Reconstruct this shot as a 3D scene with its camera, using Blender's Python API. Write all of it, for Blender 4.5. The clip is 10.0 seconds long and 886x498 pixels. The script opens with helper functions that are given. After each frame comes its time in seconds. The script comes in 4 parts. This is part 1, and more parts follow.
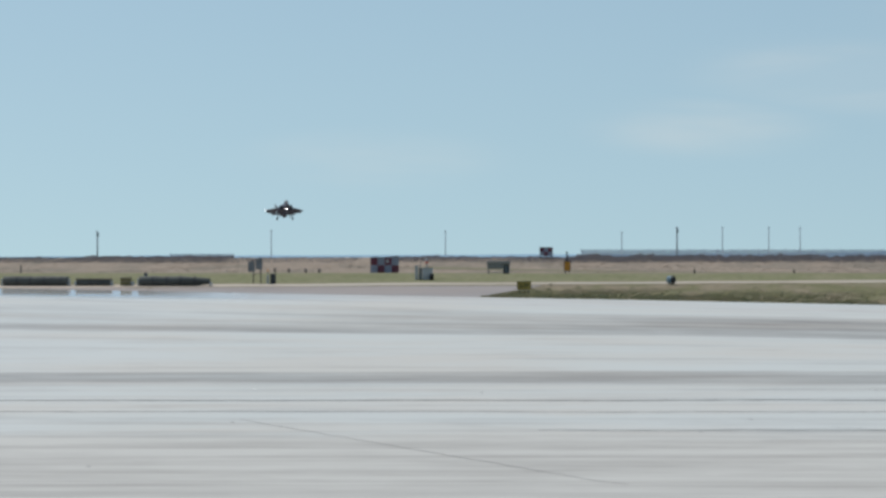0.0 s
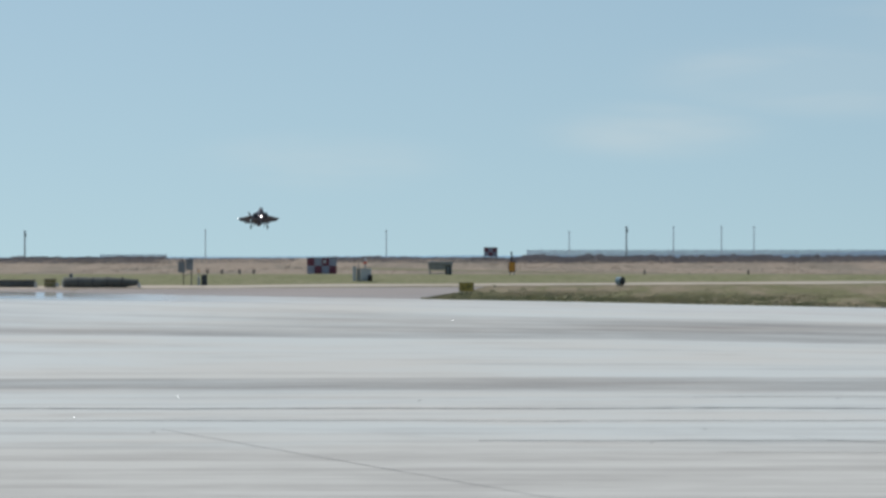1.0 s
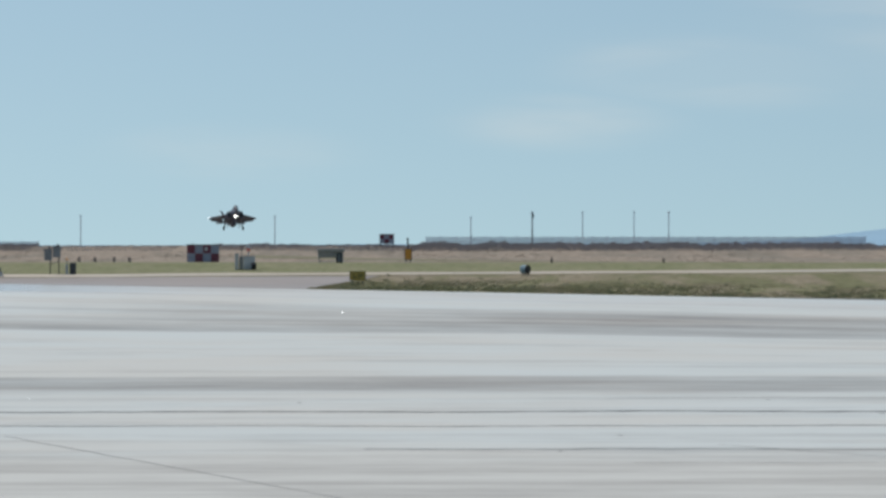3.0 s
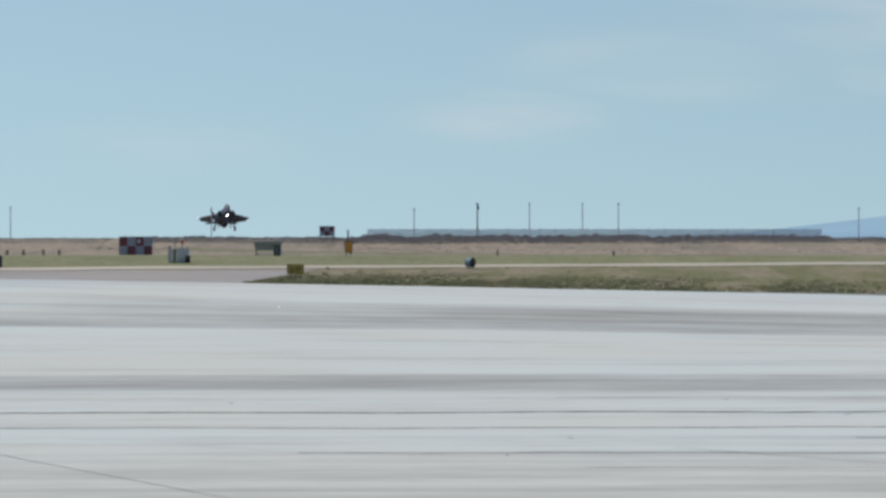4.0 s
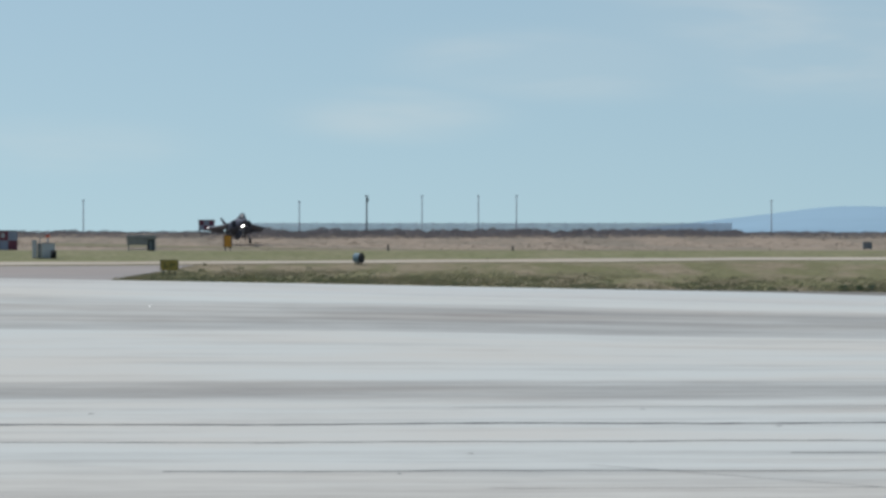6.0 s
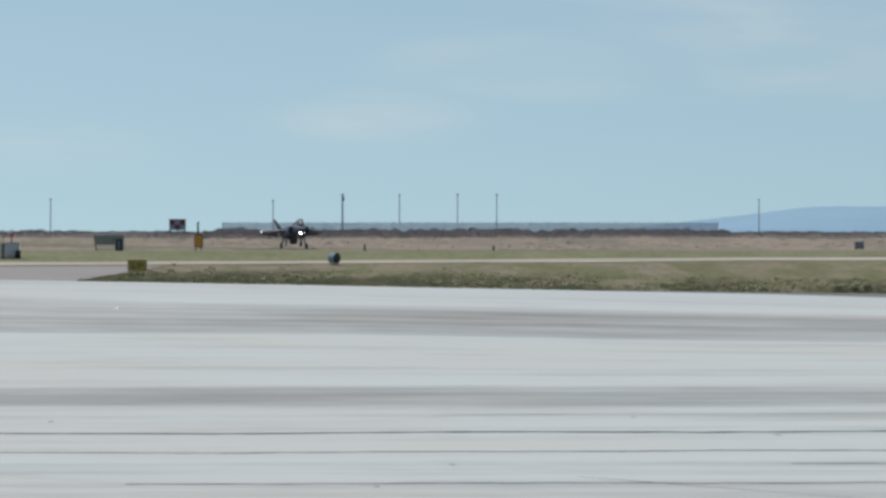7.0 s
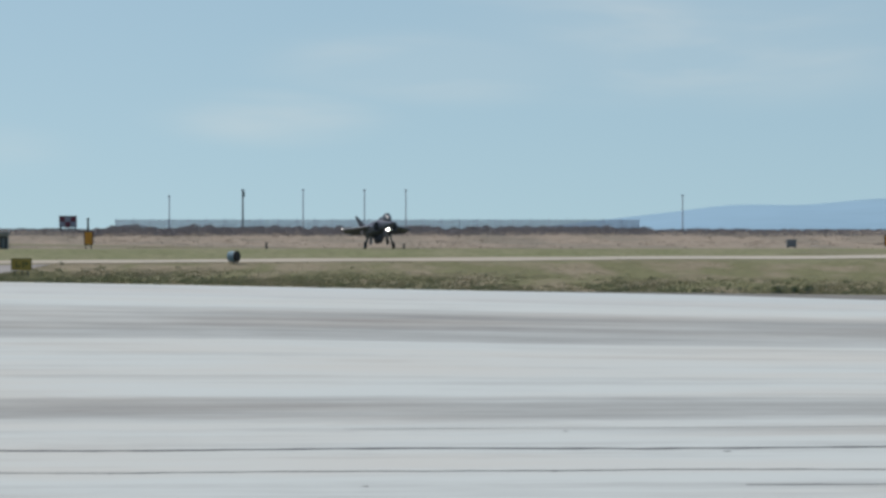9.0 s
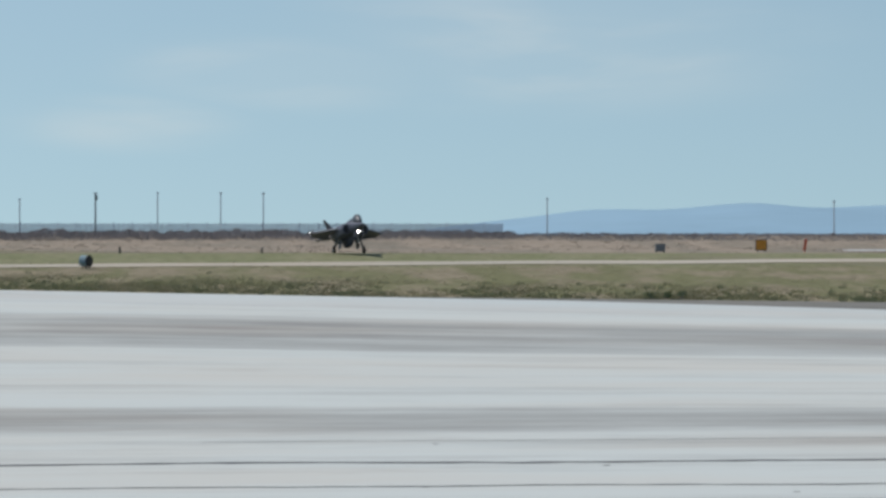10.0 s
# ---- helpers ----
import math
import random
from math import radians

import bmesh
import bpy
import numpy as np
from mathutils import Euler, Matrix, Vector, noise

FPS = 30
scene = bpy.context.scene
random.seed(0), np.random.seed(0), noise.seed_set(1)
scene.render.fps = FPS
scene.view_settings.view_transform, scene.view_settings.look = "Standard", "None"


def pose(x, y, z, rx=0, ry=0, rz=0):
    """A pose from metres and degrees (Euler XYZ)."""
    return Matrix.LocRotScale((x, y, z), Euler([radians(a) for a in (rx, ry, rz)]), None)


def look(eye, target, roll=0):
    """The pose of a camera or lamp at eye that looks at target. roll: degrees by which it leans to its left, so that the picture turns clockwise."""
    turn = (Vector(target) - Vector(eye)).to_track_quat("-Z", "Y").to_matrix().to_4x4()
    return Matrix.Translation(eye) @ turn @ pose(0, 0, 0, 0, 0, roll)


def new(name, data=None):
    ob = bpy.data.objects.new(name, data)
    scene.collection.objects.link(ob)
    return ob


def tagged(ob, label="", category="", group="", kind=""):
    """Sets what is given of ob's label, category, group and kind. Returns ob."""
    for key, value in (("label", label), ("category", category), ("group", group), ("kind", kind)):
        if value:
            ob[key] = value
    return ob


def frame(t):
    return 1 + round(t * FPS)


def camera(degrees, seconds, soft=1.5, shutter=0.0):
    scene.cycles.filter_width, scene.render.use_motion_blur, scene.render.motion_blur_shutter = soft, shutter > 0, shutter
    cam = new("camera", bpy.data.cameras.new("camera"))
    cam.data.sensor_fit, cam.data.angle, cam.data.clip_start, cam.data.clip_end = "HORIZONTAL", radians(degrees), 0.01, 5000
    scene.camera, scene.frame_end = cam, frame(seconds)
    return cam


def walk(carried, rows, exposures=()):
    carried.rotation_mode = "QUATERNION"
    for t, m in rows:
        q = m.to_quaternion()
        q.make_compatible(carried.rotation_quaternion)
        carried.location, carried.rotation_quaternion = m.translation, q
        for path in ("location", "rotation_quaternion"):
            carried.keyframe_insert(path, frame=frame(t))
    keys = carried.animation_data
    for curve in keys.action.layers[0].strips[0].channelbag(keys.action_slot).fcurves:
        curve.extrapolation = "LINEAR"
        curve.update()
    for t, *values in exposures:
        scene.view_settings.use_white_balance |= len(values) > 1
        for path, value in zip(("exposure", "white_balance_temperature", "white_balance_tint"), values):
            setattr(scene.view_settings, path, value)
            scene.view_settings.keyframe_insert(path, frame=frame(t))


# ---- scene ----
# A military airfield seen through a long lens; a fighter jet comes in and lands.
# x runs across the view, y away from the camera, z up; the airfield climbs gently away from the camera.
EYE = 14.0
cam = camera(11.5, 10.0, soft=3.0)

# seconds, metres forward, height, degrees to the right, degrees up
PATH = [
    (0.0, 0.0, 14.0, -3.1611, 0.147), (0.5, 19.13, 13.779, -2.826, 0.1613), (1.0, 37.5, 13.567, -2.5081, 0.181), (1.5, 55.14, 13.363, -2.3544, 0.1711),
    (2.0, 72.1, 13.167, -1.9635, 0.1464), (2.5, 88.42, 12.978, -1.5327, 0.1044), (2.7, 94.78, 12.904, -1.4628, 0.0985), (3.8, 128.11, 12.519, -0.6756, -0.0206),
    (4.0, 133.88, 12.452, -0.5823, -0.0018), (4.5, 147.97, 12.29, -0.2169, -0.0163), (5.0, 161.57, 12.132, 0.3534, -0.0421), (5.5, 174.71, 11.98, 0.6618, -0.0407),
    (5.7, 179.84, 11.921, 0.7333, -0.0328), (6.8, 206.87, 11.609, 1.1229, -0.0079), (7.0, 211.57, 11.554, 1.1621, -0.0012), (7.5, 223.08, 11.421, 1.4338, -0.0258),
    (8.0, 234.23, 11.292, 1.6628, -0.0542), (8.5, 245.03, 11.168, 1.9242, -0.0182), (9.0, 255.5, 11.047, 2.4504, 0.017), (9.5, 265.67, 10.929, 3.4346, 0.072),
    (10.0, 275.53, 10.815, 4.3576, 0.0963)]
walk(cam, [(t, pose(0, d, z, 90 + up, 0, -right)) for t, d, z, right, up in PATH])

# ---- sky and sun ----
SUN_ELEVATION, SUN_ROTATION = radians(56), radians(-52)
world = bpy.data.worlds.new("sky")
scene.world = world
world.use_nodes = True
wn, wl = world.node_tree.nodes, world.node_tree.links
wn.clear()
w_out = wn.new("ShaderNodeOutputWorld")
w_bg = wn.new("ShaderNodeBackground")
w_sky = wn.new("ShaderNodeTexSky")
w_sky.sky_type = "NISHITA"
w_sky.sun_disc = False
w_sky.sun_elevation, w_sky.sun_rotation = SUN_ELEVATION, SUN_ROTATION
w_sky.air_density, w_sky.dust_density, w_sky.ozone_density = 1.0, 0.6, 1.6
w_tc = wn.new("ShaderNodeTexCoord")
w_lift = wn.new("ShaderNodeVectorMath")
w_lift.operation = "ADD"
w_lift.inputs[1].default_value = (0, 0, 0.145)
wl.new(w_tc.outputs["Generated"], w_lift.inputs[0])
wl.new(w_lift.outputs[0], w_sky.inputs["Vector"])
# thin, wide cirrus veils
w_map = wn.new("ShaderNodeMapping")
w_map.inputs["Scale"].default_value = (7.0, 7.0, 38.0)
w_map.inputs["Location"].default_value = (0.55, 0.0, 0.35)
w_noise = wn.new("ShaderNodeTexNoise")
w_noise.inputs["Scale"].default_value = 2.1
w_noise.inputs["Detail"].default_value = 4
w_noise.inputs["Roughness"].default_value = 0.48
w_noise.inputs["Distortion"].default_value = 0.3
w_ramp = wn.new("ShaderNodeMapRange")
w_ramp.interpolation_type = "SMOOTHSTEP"
w_ramp.inputs["From Min"].default_value, w_ramp.inputs["From Max"].default_value = 0.36, 0.66
w_ramp.inputs["To Min"].default_value, w_ramp.inputs["To Max"].default_value = 0.10, 0.42
w_mix = wn.new("ShaderNodeMix")
w_mix.data_type = "RGBA"
w_mix.inputs[7].default_value = (5.8, 6.1, 7.0, 1)
wl.new(w_tc.outputs["Generated"], w_map.inputs["Vector"])
wl.new(w_map.outputs[0], w_noise.inputs["Vector"])
wl.new(w_noise.outputs["Fac"], w_ramp.inputs["Value"])
# veils: centre and half-size in radians across and up, and strength
cover = None
for cx, cz, sx, sz, k in ((0.044, 0.0424, 0.046, 0.0105, 1.0), (0.0047, 0.0303, 0.030, 0.0075, 0.85), (-0.072, 0.0225, 0.034, 0.008, 0.5), (0.100, 0.0490, 0.070, 0.018, 1.0)):
    veil = wn.new("ShaderNodeMapping")
    veil.inputs["Scale"].default_value = (1 / sx, 0, 1 / sz)
    veil.inputs["Location"].default_value = (-cx / sx, 0, -cz / sz)
    wl.new(w_tc.outputs["Generated"], veil.inputs["Vector"])
    far = wn.new("ShaderNodeVectorMath")
    far.operation = "LENGTH"
    wl.new(veil.outputs[0], far.inputs[0])
    fade = wn.new("ShaderNodeMapRange")
    fade.interpolation_type = "SMOOTHERSTEP"
    fade.inputs["From Min"].default_value, fade.inputs["From Max"].default_value = 1.25, 0.1
    fade.inputs["To Max"].default_value = k
    wl.new(far.outputs["Value"], fade.inputs["Value"])
    if cover is None:
        cover = fade.outputs[0]
    else:
        both = wn.new("ShaderNodeMath")
        both.operation = "MAXIMUM"
        wl.new(cover, both.inputs[0])
        wl.new(fade.outputs[0], both.inputs[1])
        cover = both.outputs[0]
patchy = wn.new("ShaderNodeMath")
patchy.operation = "MULTIPLY_ADD"
wl.new(cover, patchy.inputs[0])
wl.new(w_ramp.outputs[0], patchy.inputs[1])
patchy.inputs[2].default_value = 0.0
wl.new(patchy.outputs[0], w_mix.inputs[0])
wl.new(w_sky.outputs[0], w_mix.inputs[6])
w_tint = wn.new("ShaderNodeMix")
w_tint.data_type, w_tint.blend_type = "RGBA", "MULTIPLY"
w_tint.inputs[0].default_value = 1.0
w_tint.inputs[7].default_value = (1.025, 1.025, 0.885, 1)
wl.new(w_mix.outputs[2], w_tint.inputs[6])
wl.new(w_tint.outputs[2], w_bg.inputs["Color"])
w_bg.inputs["Strength"].default_value = 0.1115
wl.new(w_bg.outputs[0], w_out.inputs["Surface"])

sun = new("sun", bpy.data.lights.new("sun", "SUN"))
sun.data.energy, sun.data.angle, sun.data.color = 2.7, radians(0.6), (1.0, 0.95, 0.88)
SUN_WAY = Vector((math.sin(SUN_ROTATION) * math.cos(SUN_ELEVATION), math.cos(SUN_ROTATION) * math.cos(SUN_ELEVATION), math.sin(SUN_ELEVATION)))
sun.matrix_world = look(SUN_WAY * 300, (0, 0, 0))
scene.view_settings.exposure = 0.0


# ---- materials ----
def material(name, colour, roughness=0.7, metallic=0.0, spread=0.25, scale=3.0, bump=0.2, other=None, stretch=(1, 1, 1), specular=0.5):
    """Principled surface with grain and larger blotches in object space."""
    m = bpy.data.materials.new(name)
    m.use_nodes = True
    n, l = m.node_tree.nodes, m.node_tree.links
    b = n["Principled BSDF"]
    b.inputs["Metallic"].default_value = metallic
    b.inputs["Specular IOR Level"].default_value = specular
    tc, mp = n.new("ShaderNodeTexCoord"), n.new("ShaderNodeMapping")
    mp.inputs["Scale"].default_value = stretch
    l.new(tc.outputs["Object"], mp.inputs["Vector"])
    fine, wide = n.new("ShaderNodeTexNoise"), n.new("ShaderNodeTexNoise")
    for tex, s in ((fine, scale * 6), (wide, scale * 0.7)):
        tex.inputs["Scale"].default_value = s
        tex.inputs["Detail"].default_value = 5
        l.new(mp.outputs[0], tex.inputs["Vector"])
    both = n.new("ShaderNodeMath")
    both.operation = "MULTIPLY_ADD"
    l.new(fine.outputs["Fac"], both.inputs[0])
    both.inputs[1].default_value = 0.4
    l.new(wide.outputs["Fac"], both.inputs[2])
    fit_range = n.new("ShaderNodeMapRange")
    fit_range.inputs["From Min"].default_value, fit_range.inputs["From Max"].default_value = 0.45, 0.95
    l.new(both.outputs[0], fit_range.inputs["Value"])
    mix = n.new("ShaderNodeMix")
    mix.data_type = "RGBA"
    c2 = other or tuple(c * (1 - spread) for c in colour)
    mix.inputs[6].default_value, mix.inputs[7].default_value = (*colour, 1), (*c2, 1)
    l.new(fit_range.outputs[0], mix.inputs[0])
    l.new(mix.outputs[2], b.inputs["Base Color"])
    rr = n.new("ShaderNodeMapRange")
    rr.inputs["To Min"].default_value, rr.inputs["To Max"].default_value = max(0.03, roughness - 0.1), min(1, roughness + 0.1)
    l.new(fine.outputs["Fac"], rr.inputs["Value"])
    l.new(rr.outputs[0], b.inputs["Roughness"])
    if bump:
        bp = n.new("ShaderNodeBump")
        bp.inputs["Strength"].default_value, bp.inputs["Distance"].default_value = bump, 0.02
        l.new(fine.outputs["Fac"], bp.inputs["Height"])
        l.new(bp.outputs[0], b.inputs["Normal"])
    return m


def glowing(name, colour, strength):
    m = bpy.data.materials.new(name)
    m.use_nodes = True
    b = m.node_tree.nodes["Principled BSDF"]
    b.inputs["Base Color"].default_value = (*colour, 1)
    b.inputs["Emission Color"].default_value = (*colour, 1)
    b.inputs["Emission Strength"].default_value = strength
    return m


JET_GREY = material("radar_grey_coating", (0.10, 0.112, 0.158), 0.6, 0.1, 0.25, 0.5, 0.05)
JET_EDGE = material("jet_edge_grey", (0.125, 0.137, 0.18), 0.55, 0.1, 0.2, 0.6, 0.05)
JET_DARK = material("intake_dark", (0.035, 0.036, 0.042), 0.7, 0, 0.3, 1.0, 0)
NOZZLE_METAL = material("burnt_nozzle_metal", (0.12, 0.11, 0.10), 0.4, 0.8, 0.4, 2, 0.1)
GEAR_WHITE = material("gear_white_paint", (0.35, 0.36, 0.37), 0.4, 0.1, 0.3, 4, 0.1)
GEAR_GREY = material("gear_grey_paint", (0.14, 0.145, 0.15), 0.5, 0.1, 0.3, 4, 0.1)
RUBBER = material("black_rubber", (0.02, 0.02, 0.021), 0.85, 0, 0.3, 6, 0.3)
CANOPY = material("tinted_canopy", (0.10, 0.11, 0.13), 0.38, 0.0, 0.1, 1, 0, specular=0.5)
PALE_LAMP = glowing("pavement_light_glow", (1.0, 1.0, 1.0), 4)
LAMP_WHITE = glowing("landing_light_glow", (1.0, 0.99, 0.97), 30)
RED_PAINT = material("faded_red_paint", (0.20, 0.045, 0.07), 0.55, 0, 0.35, 2.5, 0.15)
WHITE_PAINT = material("chalky_white_paint", (0.33, 0.36, 0.43), 0.6, 0, 0.25, 2.5, 0.15)
ROOF_GREY = material("grey_roof_sheet", (0.30, 0.31, 0.32), 0.5, 0.4, 0.3, 2, 0.2)
YELLOW_PAINT = material("dull_yellow_paint", (0.44, 0.32, 0.06), 0.55, 0, 0.4, 3, 0.15)
ORANGE_PAINT = material("orange_yellow_paint", (0.76, 0.32, 0.03), 0.5, 0, 0.3, 3, 0.15)
RED_ORANGE = material("red_orange_paint", (0.70, 0.12, 0.05), 0.5, 0, 0.3, 3, 0.15)
BLACK_PAINT = material("black_paint", (0.025, 0.025, 0.025), 0.6, 0, 0.3, 3, 0.15)
DARK_STEEL = material("weathered_dark_steel", (0.075, 0.08, 0.085), 0.55, 0.4, 0.4, 3, 0.2)
POLE_WOOD = material("weathered_pole_wood", (0.36, 0.385, 0.41), 0.85, 0, 0.4, 2, 0.5, stretch=(3, 3, 0.3))
# haze is put into the thin poles' colour, paler and bluer than wood
POLE_PALE = material("hazed_pole_wood", (0.60, 0.635, 0.68), 0.85, 0, 0.3, 2, 0.5, stretch=(3, 3, 0.3))
BOX_GREY = material("cabinet_grey_paint", (0.21, 0.23, 0.24), 0.5, 0.1, 0.3, 2.5, 0.15)
PALE_GREY = material("pale_grey_paint", (0.52, 0.54, 0.54), 0.5, 0.1, 0.25, 2.5, 0.15)
TARP_GREEN = material("dark_green_tarpaulin", (0.12, 0.13, 0.118), 0.75, 0, 0.45, 1.2, 0.6)
CANVAS_TAN = material("tan_canvas", (0.38, 0.34, 0.26), 0.85, 0, 0.3, 2, 0.4)
OLIVE_PAINT = material("olive_paint", (0.17, 0.15, 0.035), 0.6, 0, 0.35, 2, 0.2)
GREEN_PAINT = material("faded_green_paint", (0.31, 0.30, 0.28), 0.6, 0, 0.3, 1.5, 0.2)
BLUE_PAINT = material("pale_blue_paint", (0.20, 0.31, 0.38), 0.75, 0.0, 0.25, 2.5, 0.15)
FENCE_STEEL = material("galvanised_fence_steel", (0.50, 0.565, 0.67), 0.7, 0.1, 0.25, 2, 0.1)
# aerial haze is put into the hills' pale blue base colour
HILL_HAZE = material("distant_hill_haze", (0.32, 0.475, 0.60), 1.0, 0, 0.14, 0.012, 0, specular=0.0)
GRASS_LEAF = material("dry_green_grass", (0.35, 0.335, 0.18), 0.9, 0, 0.3, 0.12, 0, other=(0.45, 0.385, 0.26), specular=0.1)
TAN_LEAF = material("dead_tan_grass", (0.33, 0.275, 0.205), 0.95, 0, 0.3, 0.08, 0, other=(0.27, 0.23, 0.18), specular=0.1)
SHRUB_LEAF = material("dark_shrub_leaf", (0.10, 0.14, 0.065), 0.9, 0, 0.4, 0.5, 0, specular=0.1)
WEED_LEAF = material("dark_weed_leaf", (0.37, 0.375, 0.22), 0.9, 0, 0.4, 0.5, 0, specular=0.1)
# the leaf grey is lifted to carry the distance haze in its colour
SCRUB_LEAF = material("hazed_scrub_leaf", (0.225, 0.22, 0.232), 0.95, 0, 0.2, 0.3, 0, other=(0.215, 0.185, 0.178), specular=0.1)


# ---- the lie of the land ----
HEIGHTS = [(-3000, -28.6), (480, -28.6), (540, -27.2), (600, -23.0), (822, -7.45), (850, -5.76), (866, -4.65), (893, -2.83), (950, -2.55), (985, -1.72),
           (1022, 0.28), (1030, 0.5), (1045, 0.6), (9000, 0.6)]
EDGE = 819.3
# how far the paving lanes slant, by distance
SLANT = [(0, 0.0), (620, -0.015), (680, -0.03), (704, 0.0), (748, 0.085), (788, 0.19), (822, 0.252), (9000, 0.252)]
SLANT_EAST = [(0, 0.0), (620, -0.015), (672, -0.03), (696, 0.03), (735, 0.17), (748, 0.20), (788, 0.235), (822, 0.252), (9000, 0.252)]


def smooth(a, b, x):
    k = min(1.0, max(0.0, (x - a) / (b - a)))
    return k * k * (3 - 2 * k)


def line_through(points, v):
    for (a, za), (b, zb) in zip(points, points[1:]):
        if v <= b:
            return za + (zb - za) * (v - a) / (b - a)
    return points[-1][1]


def apron_lane(x, y):
    """Lane of the apron: its joints fan from square-on near by to the slant of its far edge."""
    return y + line_through(SLANT_EAST if x > 0 else SLANT, y) * max(-170.0, min(170.0, x))


def land(x, y):
    return EYE + line_through(HEIGHTS, y)


def edge_y(x):
    """Where the apron ends."""
    return EDGE - 0.252 * max(-170.0, min(170.0, x))


def road_y(x):
    """The middle of the service road."""
    return 869.6 + 0.09 * max(-170.0, min(170.0, x))


# ---- mesh helpers ----
def link(name, bm, mat, shade=False):
    me = bpy.data.meshes.new(name)
    bm.normal_update()
    bm.to_mesh(me)
    bm.free()
    for m in (mat if isinstance(mat, (list, tuple)) else [mat]):
        me.materials.append(m)
    if shade:
        me.polygons.foreach_set("use_smooth", [True] * len(me.polygons))
    return new(name, me)


def part(name, bm, mat, parent, label="", shade=False):
    ob = link(name, bm, mat, shade)
    ob.parent = parent
    return tagged(ob, label)


def raw(name, verts, faces, mat, parent=None, shade=False):
    me = bpy.data.meshes.new(name)
    me.from_pydata(verts, [], faces)
    me.update()
    for m in (mat if isinstance(mat, (list, tuple)) else [mat]):
        me.materials.append(m)
    if shade:
        me.polygons.foreach_set("use_smooth", [True] * len(me.polygons))
    ob = new(name, me)
    ob.parent = parent
    return ob


def box(sx, sy, sz, x=0, y=0, z=0, bevel=0.02, turn=None, bm=None):
    """A bevelled block whose base centre is at x, y, z."""
    b = bmesh.new()
    bmesh.ops.create_cube(b, size=1, matrix=Matrix.Diagonal((sx, sy, sz, 1)))
    if bevel:
        bmesh.ops.bevel(b, geom=b.edges[:], offset=min(bevel, 0.3 * min(sx, sy, sz)), segments=2, affect="EDGES", profile=0.6)
    m = Matrix.Translation((x, y, z + sz / 2))
    if turn is not None:
        m = m @ turn
    bmesh.ops.transform(b, matrix=m, verts=b.verts)
    return merged(bm, b)


def merged(bm, b):
    if bm is None:
        return b
    me = bpy.data.meshes.new("join")
    b.to_mesh(me)
    b.free()
    bm.from_mesh(me)
    bpy.data.meshes.remove(me)
    return bm


def rod(a, b, r1, r2=None, sides=10, bm=None):
    """A round bar from a to b."""
    a, b = Vector(a), Vector(b)
    q = bmesh.new()
    bmesh.ops.create_cone(q, cap_ends=True, segments=sides, radius1=r1, radius2=r1 if r2 is None else r2, depth=(b - a).length)
    turn = (b - a).to_track_quat("Z", "Y").to_matrix().to_4x4()
    bmesh.ops.transform(q, matrix=Matrix.Translation((a + b) / 2) @ turn, verts=q.verts)
    return merged(bm, q)


def loft(rings, caps=True):
    """Skin over rings of points with equal counts."""
    bm = bmesh.new()
    rows = [[bm.verts.new(p) for p in ring] for ring in rings]
    n = len(rows[0])
    for a, b in zip(rows, rows[1:]):
        for i in range(n):
            bm.faces.new((a[i], a[(i + 1) % n], b[(i + 1) % n], b[i]))
    if caps:
        bm.faces.new(rows[0][::-1])
        bm.faces.new(rows[-1])
    bmesh.ops.recalc_face_normals(bm, faces=bm.faces)
    return bm


def slab(outline, thick, axis_up=(0, 0, 1), taper=1.0):
    """A flat plate with a given outline, thick along its own normal; thin at the rim."""
    up = Vector(axis_up).normalized()
    c = sum((Vector(p) for p in outline), Vector()) / len(outline)
    rim = [Vector(p) for p in outline]
    inner = [c + (p - c) * 0.72 for p in rim]
    bm = bmesh.new()
    rv = [bm.verts.new(p) for p in rim]
    tv = [bm.verts.new(p + up * thick / 2) for p in inner]
    bv = [bm.verts.new(p - up * thick / 2) for p in inner]
    n = len(rim)
    for i in range(n):
        j = (i + 1) % n
        bm.faces.new((rv[i], rv[j], tv[j], tv[i]))
        bm.faces.new((rv[j], rv[i], bv[i], bv[j]))
    bm.faces.new(tv)
    bm.faces.new(bv[::-1])
    bmesh.ops.recalc_face_normals(bm, faces=bm.faces)
    return bm


def thing(name, label, category, x, y, z=None, turn=0, group="", kind="", size=1.0):
    """An empty at the base of a thing, standing on the land."""
    ob = new(name)
    ob.matrix_world = pose(x, y, land(x, y) if z is None else z, 0, 0, turn) @ Matrix.Scale(size, 4)
    ob.empty_display_size = 0.3
    return tagged(ob, label, category, group, kind)


